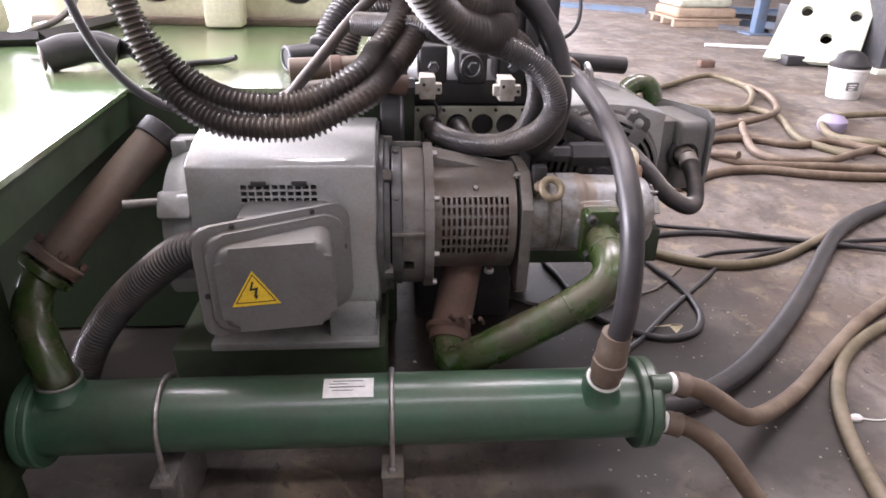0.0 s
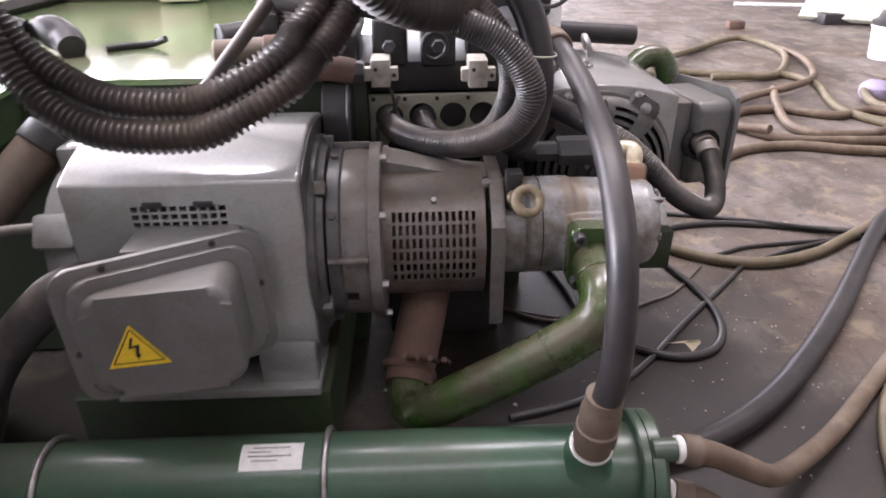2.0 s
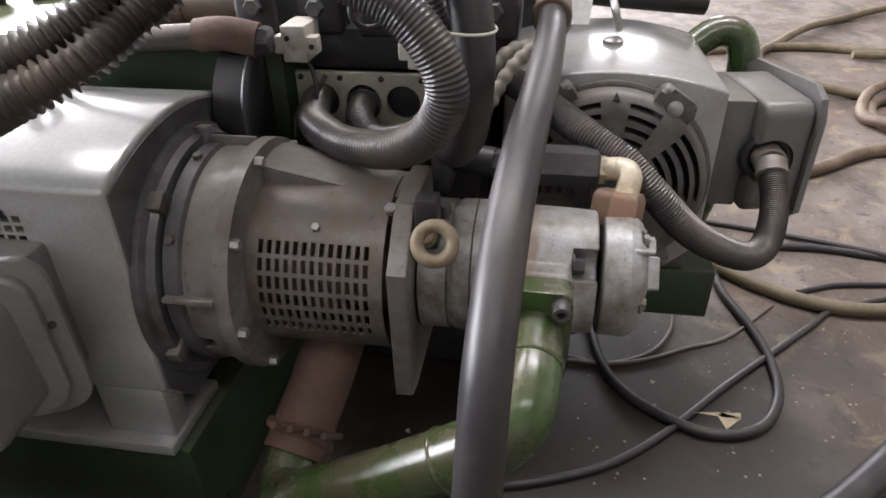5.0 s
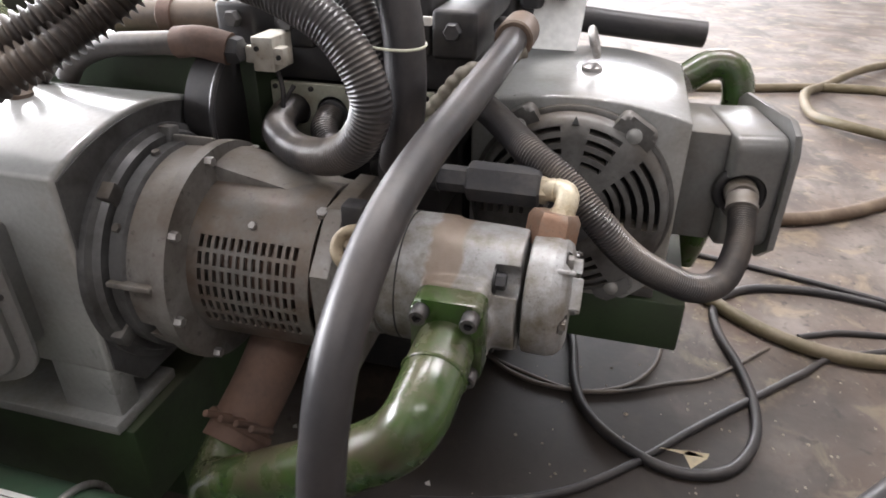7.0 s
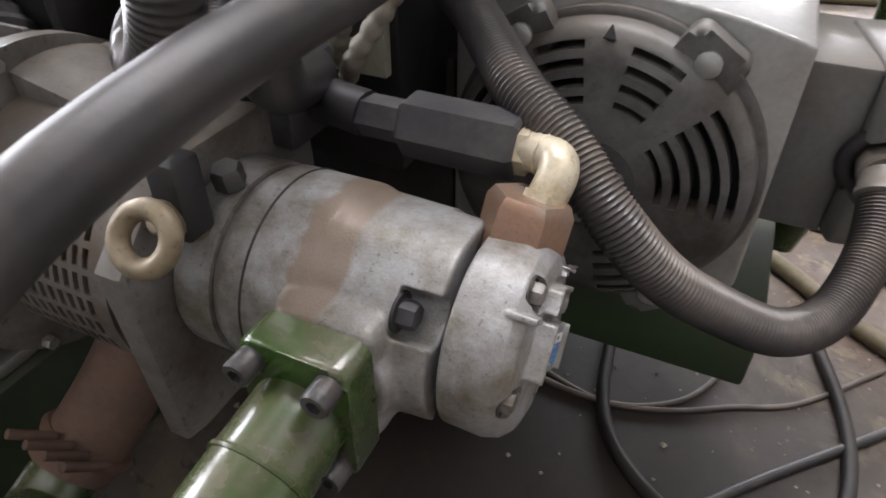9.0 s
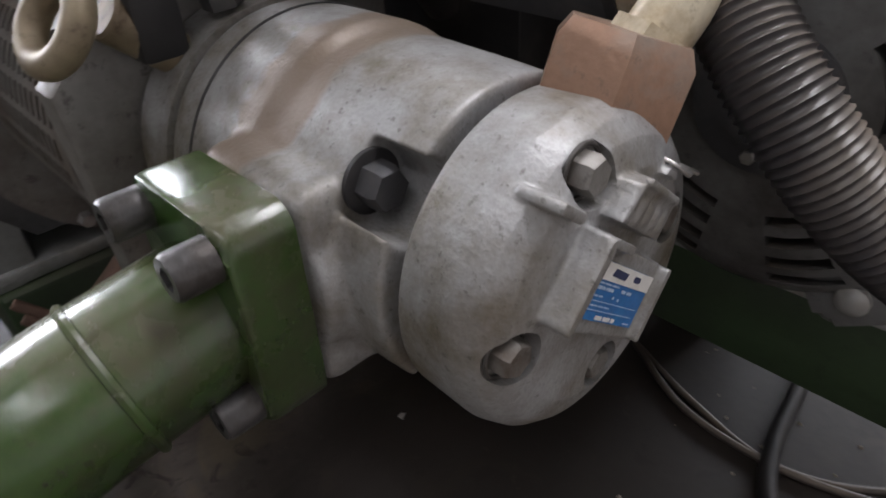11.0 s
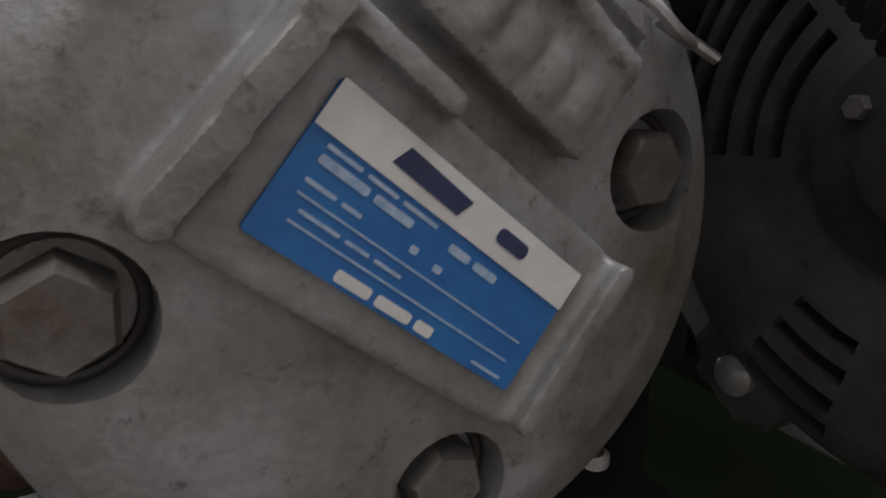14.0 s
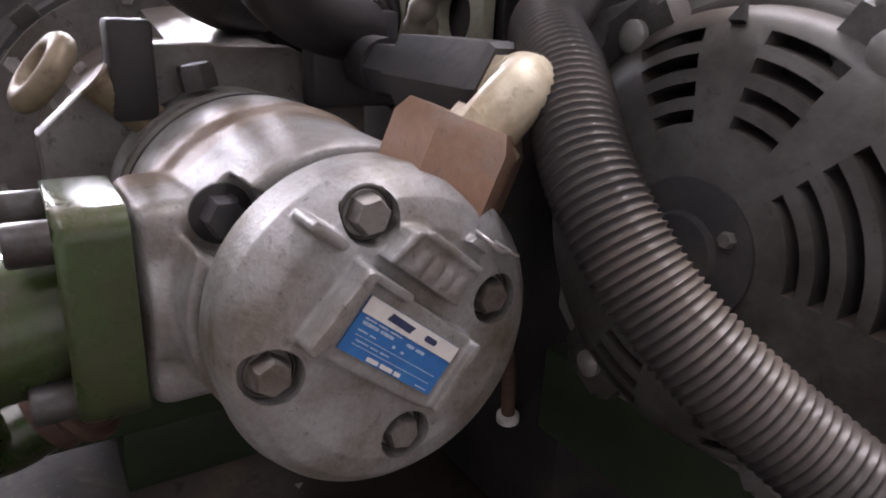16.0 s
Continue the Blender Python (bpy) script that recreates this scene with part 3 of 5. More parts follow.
def motor_one():
    t = thing("electric_motor", (-0.13, AX_Y, 0.288), "grey painted electric motor with a side terminal box", "motor")
    x0, x1 = -0.315, 0.062
    # yoke: a flat-sided shell with cut corners
    w = 0.178
    shell = prism(yoke_outline(w, 0.179, 0.220), Matrix.Translation((x0, AX_Y, AX_Z)) @ Matrix(((0, 0, 1, 0), (1, 0, 0, 0), (0, 1, 0, 0), (0, 0, 0, 1))), x1 - x0)
    bmesh.ops.bevel(shell, geom=[e for e in shell.edges if e.calc_face_angle(0) > 0.4], offset=0.006, segments=3, profile=0.5, affect="EDGES")
    c = None
    cols, rows = 10, 4
    gx0, gx1, gz0, gz1 = -0.211, -0.056, 0.620, 0.675
    for i in range(cols):
        for j in range(rows):
            dx, dz = (gx1 - gx0) / cols, (gz1 - gz0) / rows
            c = box(gx0 + dx * i + 0.0022, gx0 + dx * (i + 1) - 0.0022, 1.6, 1.70, gz0 + dz * j + 0.0022, gz0 + dz * (j + 1) - 0.0022, 0, bm=c)
    for i in range(8):
        c = box(-0.18 + 0.014 * i, -0.172 + 0.014 * i, 1.6, 1.70, 0.315, 0.345, 0, bm=c)
    part("yoke", cut(shell, c), GREY, t)
    # dark sheet paints the shade behind the grille
    part("grille_shade_sheet", box(gx0 - 0.004, gx1 + 0.004, 1.695, 1.70, gz0 - 0.004, gz1 + 0.004, 0), VOID, t)
    for gx in (-0.172, -0.092):
        part("grille_clip", box(gx - 0.015, gx + 0.015, 1.667, 1.672, 0.671, 0.681, 0.001), BLACK, t)
    # feet
    bm = box(-0.30, 0.06, 1.664, 1.70, 0.288, 0.30, 0.003)
    box(-0.31, 0.06, 1.655, 1.80, 0.289, 0.309, 0.004, bm=bm)
    box(-0.05, 0.055, 1.675, 1.72, 0.305, 0.42, 0.006, bm=bm)
    part("foot", bm, GREY, t)
    part("foot", box(-0.31, 0.06, 1.91, 2.05, 0.289, 0.309, 0.004), GREY, t)
    # drive end: a sooty plate and round rings
    part("end_plate", prism(yoke_outline(w - 0.007, 0.172, 0.212), Matrix.Translation((x1, AX_Y, AX_Z)) @ Matrix(((0, 0, 1, 0), (1, 0, 0, 0), (0, 1, 0, 0), (0, 0, 0, 1))), 0.003), SOOT, t, "sooty end plate")
    part("end_ring", lathe([(0, 0.170), (0.004, 0.186), (0.016, 0.186), (0.020, 0.176), (0.030, 0.172)], along(ax(x1 - 0.004), EAST), 64), SOOT, t)
    for a in (35, 80, 130, 205, 260):
        d = Vector((0, math.cos(radians(a)), math.sin(radians(a))))
        p = Vector(ax(x1 + 0.016)) + d * 0.168
        part("lug", join(bmesh.new(), box(-0.012, 0.016, -0.016, 0.016, -0.013, 0.013, 0.003), Matrix.Translation(p) @ Matrix.Rotation(radians(a), 4, "X")), SHIELD, t)
    # rear end bell
    bell = lathe([(0, 0.168), (0.02, 0.172), (0.045, 0.165), (0.075, 0.15), (0.082, 0.13), (0.084, 0.05)], along(ax(x0 + 0.004), (-1, 0, 0)), 48)
    for a in (30, 90, 150, 210, 330):
        d = Vector((0, math.cos(radians(a)), math.sin(radians(a))))
        p = Vector(ax(x0 - 0.03)) + d * 0.16
        join(bell, box(-0.04, 0.03, -0.03, 0.03, -0.03, 0.03, 0.01), Matrix.Translation(p) @ Matrix.Rotation(radians(a), 4, "X"))
    part("end_bell", bell, GREY, t, "pale grey cast rear end bell")
    part("drain_tube", rod((x0 - 0.07, 1.72, 0.62), (x0 - 0.14, 1.70, 0.622), 0.009, 14, 0.001), GREY_DUSTY, t)
    part("bolt", hexhead((x0 - 0.02, 1.80, 0.715), (0, 0, 1), 0.009, 0.016), BOLT, t)
    # lifting eye
    eye = ring(pose(-0.13, 1.84, 0.786, 0, 90, 0), 0.026, 0.009)
    lathe([(0, 0.018), (0.008, 0.018), (0.016, 0.010)], pose(-0.13, 1.84, 0.750), 20, eye)
    part("lifting_eye", eye, BROWN, t, "brown lifting eye on top")
    # terminal box
    neck = box(-0.205, -0.035, 1.585, 1.68, 0.448, 0.640, 0.01)
    tb = part("terminal_box", neck, GREY_BOX, t, "grey steel terminal box with rounded lid")
    rot = Matrix.Translation((-0.126, 1.585, 0.543)) @ Matrix.Rotation(radians(5), 4, "Z") @ Matrix.Rotation(radians(90), 4, "X") @ Matrix.Rotation(radians(2.0), 4, "Z")
    # the joint between box and lid is cut on a slant
    slant = Matrix.Translation((-0.128, 1.556, 0.546)) @ Matrix.Rotation(radians(25), 4, "Z") @ Matrix.Rotation(radians(90), 4, "X") @ Matrix.Rotation(radians(1.0), 4, "Z")
    part("flange", prism(rounded(0.298, 0.228, 0.035), slant, 0.010, 0.003), GREY_BOX, tb)
    lid = prism(rounded(0.262, 0.200, 0.035), slant @ pose(0, 0, 0.010), 0.014, 0.006, 3)
    prism(rounded(0.208, 0.172, 0.03), rot @ pose(0, 0, -0.02), 0.126, 0.016, 4, lid)
    part("lid", lid, GREY_BOX, tb)
    for dx, dy in ((-0.135, -0.02), (0.135, 0.02), (-0.075, 0.107), (0.075, 0.107)):
        part("screw", lathe([(0, 0.005), (0.003, 0.005), (0.004, 0.003)], slant @ pose(dx, dy, 0.0095), 12), BLACK, tb)
    zf = 0.034 + 0.072
    tri = rot @ pose(-0.040, 0.005, zf + 0.0005)
    s = 0.088
    tr = [(-s / 2, -s * 0.40), (s / 2, -s * 0.40), (0, s * 0.40)]
    sign = part("warning_sign", prism(tr, tri, 0.001), YELLOW, tb, "yellow triangular high-voltage sticker", 0)
    for k in range(3):
        a, b2 = Vector((*tr[k], 0)) * 0.80, Vector((*tr[(k + 1) % 3], 0)) * 0.80
        d = (b2 - a).normalized() * 0.0009
        nrm = Vector((-d.y, d.x, 0))
        part("border", prism([(v.x, v.y) for v in (a - nrm, b2 - nrm, b2 + nrm, a + nrm)], tri @ pose(0, 0, 0.0012), 0.0004), INK, sign, "", 0)
    part("bolt_symbol", prism([(-0.003, 0.016), (-0.009, -0.002), (0.001, -0.001), (-0.001, -0.012), (-0.003, -0.011), (0.001, -0.021), (0.006, -0.012), (0.003, -0.0125), (0.007, 0.004), (-0.004, 0.002), (0.001, 0.016)], tri @ pose(0, -0.002, 0.0012), 0.0005), INK, sign, "", 0)
    return t


motor_one()


def motor_two():
    cx, cz, y0, y1 = 0.668, 0.535, 2.165, 2.56
    t = thing("electric_motor", (cx, 2.4, 0.336), "grey electric motor with a slotted end shield", "motor")
    m = Matrix.Translation((cx, y1, cz)) @ Matrix.Rotation(radians(90), 4, "X")
    sh = prism(yoke_outline(0.183, 0.162, 0.190), m, y1 - y0)
    bmesh.ops.bevel(sh, geom=[e for e in sh.edges if e.calc_face_angle(0) > 0.4], offset=0.005, segments=3, profile=0.5, affect="EDGES")
    part("yoke", sh, GREY, t)
    f = Matrix.Translation((cx, y0 + 0.002, cz)) @ Matrix.Rotation(radians(90), 4, "X")
    # a stepped rim, then the slotted dome
    part("rim", lathe([(0, 0.178), (0.012, 0.178), (0.016, 0.172)], f, 72), SHIELD, t)
    sh = lathe([(0.014, 0.170), (0.036, 0.168), (0.046, 0.158), (0.055, 0.135), (0.060, 0.062), (0.062, 0.02)], f, 72)
    radii = [(0.074, 0.082), (0.091, 0.100), (0.109, 0.119), (0.128, 0.138), (0.146, 0.155)]
    c = slots_round(f @ pose(0, 0, 0.06), radii, [(-6, 43), (137, 186)], 0.07)
    c = join(c, slots_round(f @ pose(0, 0, 0.06), radii[1:], [(60, 81), (99, 120), (236, 258), (282, 304)], 0.07))
    part("end_shield", cut(sh, c), SHIELD, t, "grey end shield with arc-shaped vent slots")
    # dark disc paints the shade behind the vent slots
    part("slot_shade_sheet", lathe([(0, 0.158), (0.004, 0.158)], f @ pose(0, 0, 0.016), 40), VOID, t)
    part("bearing_cap", lathe([(0, 0.054), (0.006, 0.054), (0.008, 0.046), (0.010, 0.030), (0.016, 0.028), (0.018, 0.014), (0.018, 0.004)], f @ pose(0, 0, 0.058), 40), BLACK_BLOCK, t)
    for k in range(3):
        part("cap_bolt", hexhead((f @ Vector((0.040 * math.cos(2.1 * k + 0.5), 0.040 * math.sin(2.1 * k + 0.5), 0.066))), (0, -1, 0), 0.006, 0.006), BOLT, t)
    for a in (57, 123, 237, 303):
        p = f @ pose(0.170 * math.cos(radians(a)), 0.170 * math.sin(radians(a)), 0.012) @ Matrix.Rotation(radians(a), 4, "Z")
        b = prism(rounded(0.052, 0.070, 0.014), p, 0.026, 0.009, 3)
        lug = part("lug", b, SHIELD, t)
        part("bolt", lathe([(0, 0.013), (0.006, 0.013), (0.010, 0.007)], p @ pose(0.002, 0, 0.0255), 16), GREY, lug)
    part("arrow_mark", prism([(-0.006, 0), (0.006, 0), (0, 0.014)], f @ pose(0, 0.156, 0.046, -25), 0.006), INK, t)
    bm = box(cx - 0.175, cx + 0.175, y0 + 0.03, y0 + 0.11, 0.336, 0.358, 0.004)
    box(cx - 0.15, cx + 0.15, y0 + 0.04, y0 + 0.10, 0.352, 0.42, 0.006, bm=bm)
    part("foot", bm, SHIELD, t)
    part("foot", box(cx - 0.175, cx + 0.175, y1 - 0.11, y1 - 0.03, 0.336, 0.40, 0.004), GREY, t)
    eye = ring(pose(cx + 0.005, 2.35, cz + 0.240, 0, 72, 0), 0.024, 0.007)
    lathe([(0, 0.02), (0.008, 0.02), (0.016, 0.009)], pose(cx + 0.005, 2.35, cz + 0.188), 20, eye)
    part("lifting_eye", eye, STEEL, t, "steel lifting eye on top")
    # terminal box on the side
    body = box(0.849, 0.93, 2.27, 2.45, 0.44, 0.65, 0.006)
    tb = part("terminal_box", body, GREY_BOX, t, "grey terminal box with a cable gland")
    r = Matrix.Translation((0.995, 2.385, 0.548)) @ Matrix.Rotation(radians(101), 4, "Z") @ Matrix.Rotation(radians(90), 4, "X")
    housing = prism(rounded(0.215, 0.215, 0.028), r @ pose(-0.03, 0, -0.085), 0.09, 0.0)
    bmesh.ops.bevel(housing, geom=[e for e in housing.edges if e.calc_face_angle(0) > 0.8], offset=0.009, segments=3, profile=0.5, affect="EDGES")
    hole = rod((0.963, 2.1, 0.548), (0.963, 2.30, 0.548), 0.042, 32)
    part("housing", cut(housing, hole), GREY_BOX, tb)
    part("lid", prism([(-0.150, -0.10), (-0.105, -0.138), (0.02, -0.13), (0.150, 0.07), (0.150, 0.095), (0.12, 0.115), (-0.105, 0.132), (-0.138, 0.115), (-0.150, 0.08)], r @ pose(0, 0, 0.004), 0.014, 0.005), GREY_BOX, tb)
    part("gland_ring", ring(Matrix.Translation((0.962, 2.262, 0.548)) @ Matrix.Rotation(radians(90), 4, "X"), 0.038, 0.010), BLACK, tb, "black rubber gland ring")
    part("gland", rod((0.962, 2.295, 0.551), (0.962, 2.225, 0.551), 0.028, 24, 0.003), GREY_DUSTY, tb)
    return t


motor_two()

# ---- bell housing, coupling guard and pump ----
bh = thing("bell_housing", ax(0.13), "dusty brown-grey cast bell housing between motor and pump", "bell housing")
sh = lathe([(0, 0.150), (0.012, 0.157), (0.05, 0.160), (0.072, 0.158), (0.073, 0.169), (0.093, 0.169), (0.094, 0.15), (0.096, 0.10)], along(ax(0.090), EAST), 64)
c = box(0.115, 0.140, 1.66, 1.74, 0.459, 0.485, 0)
part("shell", cut(sh, c), GREY_DUSTY, bh)
part("sooty_collar", lathe([(0, 0.150), (0.004, 0.1625), (0.024, 0.1635), (0.030, 0.155)], along(ax(0.0885), EAST), 64), SOOT, bh, "sooty collar next to the motor")
# dark sheet paints the shade inside the square hole
part("hole_shade_sheet", box(0.108, 0.146, 1.738, 1.742, 0.45, 0.492, 0), VOID, bh)
for a, nm in ((172, "rib"), (80, "rib")):
    b = box(0.0, 0.07, -0.006, 0.012, -0.004, 0.004, 0.002)
    join_at = Matrix.Translation((0.092, AX_Y + 0.160 * math.cos(radians(a)), AX_Z + 0.160 * math.sin(radians(a)))) @ Matrix.Rotation(radians(a), 4, "X")
    part(nm, join(bmesh.new(), b, join_at), GREY_DUSTY, bh)
for a in (100, 145, 190, 235, 55):
    d = Vector((0, math.cos(radians(a)), math.sin(radians(a))))
    part("bolt", hexhead(Vector(ax(0.182)) + d * 0.16, EAST, 0.008, 0.012), STEEL, bh)
    if a in (100, 145):
        part("bolt", hexhead(Vector(ax(0.092)) + d * 0.158 + Vector((0.01, 0, 0)), d, 0.007, 0.010), SHIELD, bh)

guard = thing("coupling_guard", ax(0.28), "dusty slotted sheet guard round the shaft coupling", "coupling guard")
R = 0.124
sheet = bmesh.new()
seg = 96
shell_in = R - 0.004
rings = []
for x, r in ((0.184, R), (0.368, R), (0.368, shell_in), (0.184, shell_in)):
    rings.append([sheet.verts.new((x, AX_Y + r * math.cos(2 * math.pi * i / seg), AX_Z + r * math.sin(2 * math.pi * i / seg))) for i in range(seg)])
for q in range(4):
    a, b2 = rings[q], rings[(q + 1) % 4]
    for i in range(seg):
        sheet.faces.new((a[i], a[(i + 1) % seg], b2[(i + 1) % seg], b2[i]))
c = None
ncol, rows = 13, 6
for i in range(ncol):
    xa = 0.199 + i * (0.352 - 0.199) / ncol
    for j in range(rows):
        a = radians(180 - 36 + j * 11.0)
        b = box(xa + 0.0028, xa + 0.0093, -0.02, 0.02, -0.0088, 0.0088, 0)
        c = join(c, b, Matrix.Translation((0, AX_Y + R * math.cos(a), AX_Z + R * math.sin(a))) @ Matrix.Rotation(a, 4, "X"))
part("sheet", cut(sheet, c), GUARD, guard)
part("coupling", lathe([(0, 0.07), (0.06, 0.07), (0.062, 0.085), (0.11, 0.085), (0.112, 0.07), (0.17, 0.07)], along(ax(0.19), EAST), 40), RUST, guard, "rust-red shaft coupling behind the slots")
part("screw", hexhead((0.277, 1.768, 0.628), (0, -0.65, 0.76), 0.006, 0.006), STEEL, guard)
part("screw", hexhead((0.372, 1.79, 0.648), (0, -0.45, 0.86), 0.009, 0.008), STEEL, guard)
# cast cone above the guard
b = lathe([(0, 0.150), (0.16, 0.118), (0.20, 0.115), (0.205, 0.10)], along((0.184, 1.875, 0.535), EAST), 48)
half = box(0.1, 0.5, 1.5, 1.835, 0.2, 0.9, 0)
half2 = box(0.1, 0.5, 1.5, 2.2, 0.2, 0.50, 0)
part("cone", cut(cut(b, half), half2), GREY_DUSTY, guard, "grey cast cone behind the guard")

pump = thing("hydraulic_pump", ax(0.55), "grey cast hydraulic vane pump with round end cover", "pump")
PC = Vector((0, 1.853, 0.535))


def pc(x):
    return (x, PC.y, PC.z)


# mounting plate
pl = prism([(-0.118, -0.148), (-0.092, -0.15), (0.10, -0.15), (0.135, -0.05), (0.13, 0.09), (0.06, 0.125), (-0.06, 0.125), (-0.128, 0.06)], Matrix.Translation((0.377, AX_Y, AX_Z)) @ Matrix(((0, 0, 1, 0), (1, 0, 0, 0), (0, 1, 0, 0), (0, 0, 0, 1))), 0.026, 0.005)
part("mounting_plate", pl, GREY_DUSTY, pump)
part("front_flange", lathe([(0, 0.080), (0.003, 0.092), (0.040, 0.0925)], along(pc(0.404), EAST), 56), PUMP_BODY, pump, "grey pump front flange with brown oil stains")
body = lathe([(0, 0.086), (0.012, 0.093), (0.09, 0.094), (0.10, 0.090), (0.175, 0.088), (0.196, 0.087)], along(pc(0.442), EAST), 64)
box(0.516, 0.606, 1.750, 1.84, 0.472, 0.590, 0.012, 3, bm=body)
lathe([(0, 0.052), (0.05, 0.062), (0.09, 0.075)], along((0.561, 1.755, 0.531), (0, 1, 0)), 40, body)
win = None
for a in (141, 231, 321, 51):
    q = Vector((0, math.cos(radians(a)), math.sin(radians(a)))) * 0.077
    win = rod((0.605, PC.y + q.y, PC.z + q.z), (0.66, PC.y + q.y, PC.z + q.z), 0.021, 24, bm=win)
    win = join(win, box(0.607, 0.66, 0.0, 0.04, -0.020, 0.020, 0), Matrix.Translation((0, PC.y + q.y, PC.z + q.z)) @ Matrix.Rotation(radians(a), 4, "X"))
part("body", cast(cut(cast(body, 0.0022, 9), win), 0.0016, 3), PUMP_BODY, pump, "grey pump casting with a brown stained band", 0).data.shade_smooth()
cap = lathe([(0, 0.080), (0.002, 0.084), (0.034, 0.085), (0.046, 0.081), (0.054, 0.073), (0.058, 0.060), (0.059, 0.01)], along(pc(0.645), EAST), 72)
BOLTS = [(1.834, 0.602), (1.787, 0.535), (1.853, 0.485), (1.904, 0.550)]
u = Vector((0, 0.785, -0.619))
v = Vector((0, 0.619, 0.785))
LAB = Vector((0.0, 1.8405, 0.5445))


def pad_frame(x, a, b):
    o = LAB + u * a + v * b
    return Matrix(((0, 0, 1, x), (u.y, v.y, 0, o.y), (u.z, v.z, 0, o.z), (0, 0, 0, 1)))


# the raised pads and ridges are cast with the cover
prism(rounded(0.078, 0.042, 0.004), pad_frame(0.690, 0.003, -0.0005), 0.0213, bm=cap)
prism(rounded(0.0062, 0.044, 0.0025), pad_frame(0.690, -0.0355, 0.000) @ pose(0, 0, 0, 0, 0, -4), 0.0283, bm=cap)
prism(rounded(0.030, 0.0045, 0.002), pad_frame(0.690, -0.0225, 0.0205), 0.0263, bm=cap)
prism(rounded(0.0050, 0.040, 0.002), pad_frame(0.690, 0.0428, 0.0), 0.0263, bm=cap)
prism([(-0.0285, 0.029), (0.020, 0.029), (0.021, 0.050), (-0.020, 0.050), (-0.0265, 0.046)], pad_frame(0.690, 0, 0), 0.0223, bm=cap)
prism([(-0.0295, 0.029), (-0.0255, 0.029), (-0.0210, 0.048), (-0.0250, 0.0475)], pad_frame(0.690, 0, 0), 0.0248, bm=cap)
prism(rounded(0.037, 0.0036, 0.001), pad_frame(0.690, 0.0005, 0.0495), 0.0243, bm=cap)
prism(rounded(0.020, 0.0055, 0.002), pad_frame(0.685, -0.0557, 0.0239), 0.0233, bm=cap)
prism([(0.007, 0.0575), (0.022, 0.0585), (0.020, 0.063), (0.010, 0.062)], pad_frame(0.685, 0, 0), 0.0223, bm=cap)
for i, wd in enumerate((0.0042, 0.0050, 0.0048, 0.0050)):
    prism(rounded(wd, 0.0085, 0.0012), pad_frame(0.690, -0.0125 + i * 0.0085, 0.0372), 0.0234, bm=cap)
cap = cast(cap, 0.0011, 4)
c = None
for y, z in BOLTS:
    c = rod((0.6925, y, z), (0.75, y, z), 0.0138, 28, bm=c)
part("end_cover", cut(cap, c), PUMP, pump, "sand-cast round end cover with raised pads", 35)
for k, (y, z) in enumerate(BOLTS):
    part("bolt", hexhead((0.6915, y, z), EAST, 0.0094, 0.0115, spin=10 + 17 * k), BOLT, pump)
    # dark ring paints the shade round each counterbore
    part("recess_shade", ring(along((0.6938, y, z), EAST), 0.0122, 0.0012, 28, 8), RECESS_SHADE, pump)
for a in (141, 231):
    q = Vector((0.604, PC.y + 0.076 * math.cos(radians(a)), PC.z + 0.076 * math.sin(radians(a))))
    part("bolt", hexhead(q, EAST, 0.0118, 0.017), BLACK_BLOCK, pump)
    # black disc puts the shade of the bolt window into colour
    part("recess_shade", lathe([(0, 0.0165), (0.0025, 0.0165), (0.003, 0.0155)], along(q + Vector((0.001, 0, 0)), EAST), 28), BLACK, pump, "black disc painting the bolt recess in shade")
part("seam", ring(along(pc(0.476), EAST), 0.0932, 0.0012, 72, 8), BLACK, pump)
part("wire_stub", tube([(0.700, 1.890, 0.588), (0.707, 1.893, 0.585), (0.710, 1.899, 0.579), (0.707, 1.906, 0.577), (0.703, 1.900, 0.582), (0.709, 1.912, 0.574)], 0.0013, 0.002, 8), STEEL, pump, "stub of thin wire")
# nameplate
LA, LB, LW, LH = 0.0048, -0.0007, 0.0612, 0.0272
plate = part("nameplate", prism(rounded(LW, LH, 0.0008), pad_frame(0.7116, LA, LB), 0.0008), BLUE, pump, "blue and white maker's nameplate", 0)
X = 0.7125
part("white_band", prism(rounded(LW - 0.0002, LH * 0.30, 0.0004), pad_frame(X, LA, LB + LH * 0.348), 0.0003), WHITE, plate, "", 0)
XB = 0.7129
NAVY = make_mat("navy_print", (0.03, 0.04, 0.10), (0.05, 0.06, 0.12), 0.5, 0, 0.4, 60, 200, 0.02)
part("print_bar", prism([(-0.0085, -0.0016), (0.0070, -0.0020), (0.0085, 0.0016), (-0.0070, 0.0022)], pad_frame(XB, -0.0035, 0.0088), 0.0001), NAVY, plate, "", 0)
part("print_bar", prism(rounded(0.0080, 0.0030, 0.0012), pad_frame(XB, 0.0168, 0.0090), 0.0001), NAVY, plate, "", 0)
PRINT = make_mat("pale_blue_print", (0.42, 0.52, 0.66), (0.22, 0.36, 0.58), 0.5, 0, 0.5, 400, 900, 0.02)
for b, a, wd, hh in ((-0.0051, 0.0048, 0.0533, 0.0004), (-0.0094, 0.0052, 0.0518, 0.0004), (-0.0022, 0.0005, 0.0018, 0.0014), (-0.0026, 0.0065, 0.0020, 0.0014), (-0.0128, 0.028, 0.008, 0.0006)):
    part("print_bar", prism(rounded(wd, hh, hh * 0.3), pad_frame(X, a, b), 0.0001), PRINT, plate, "", 0)
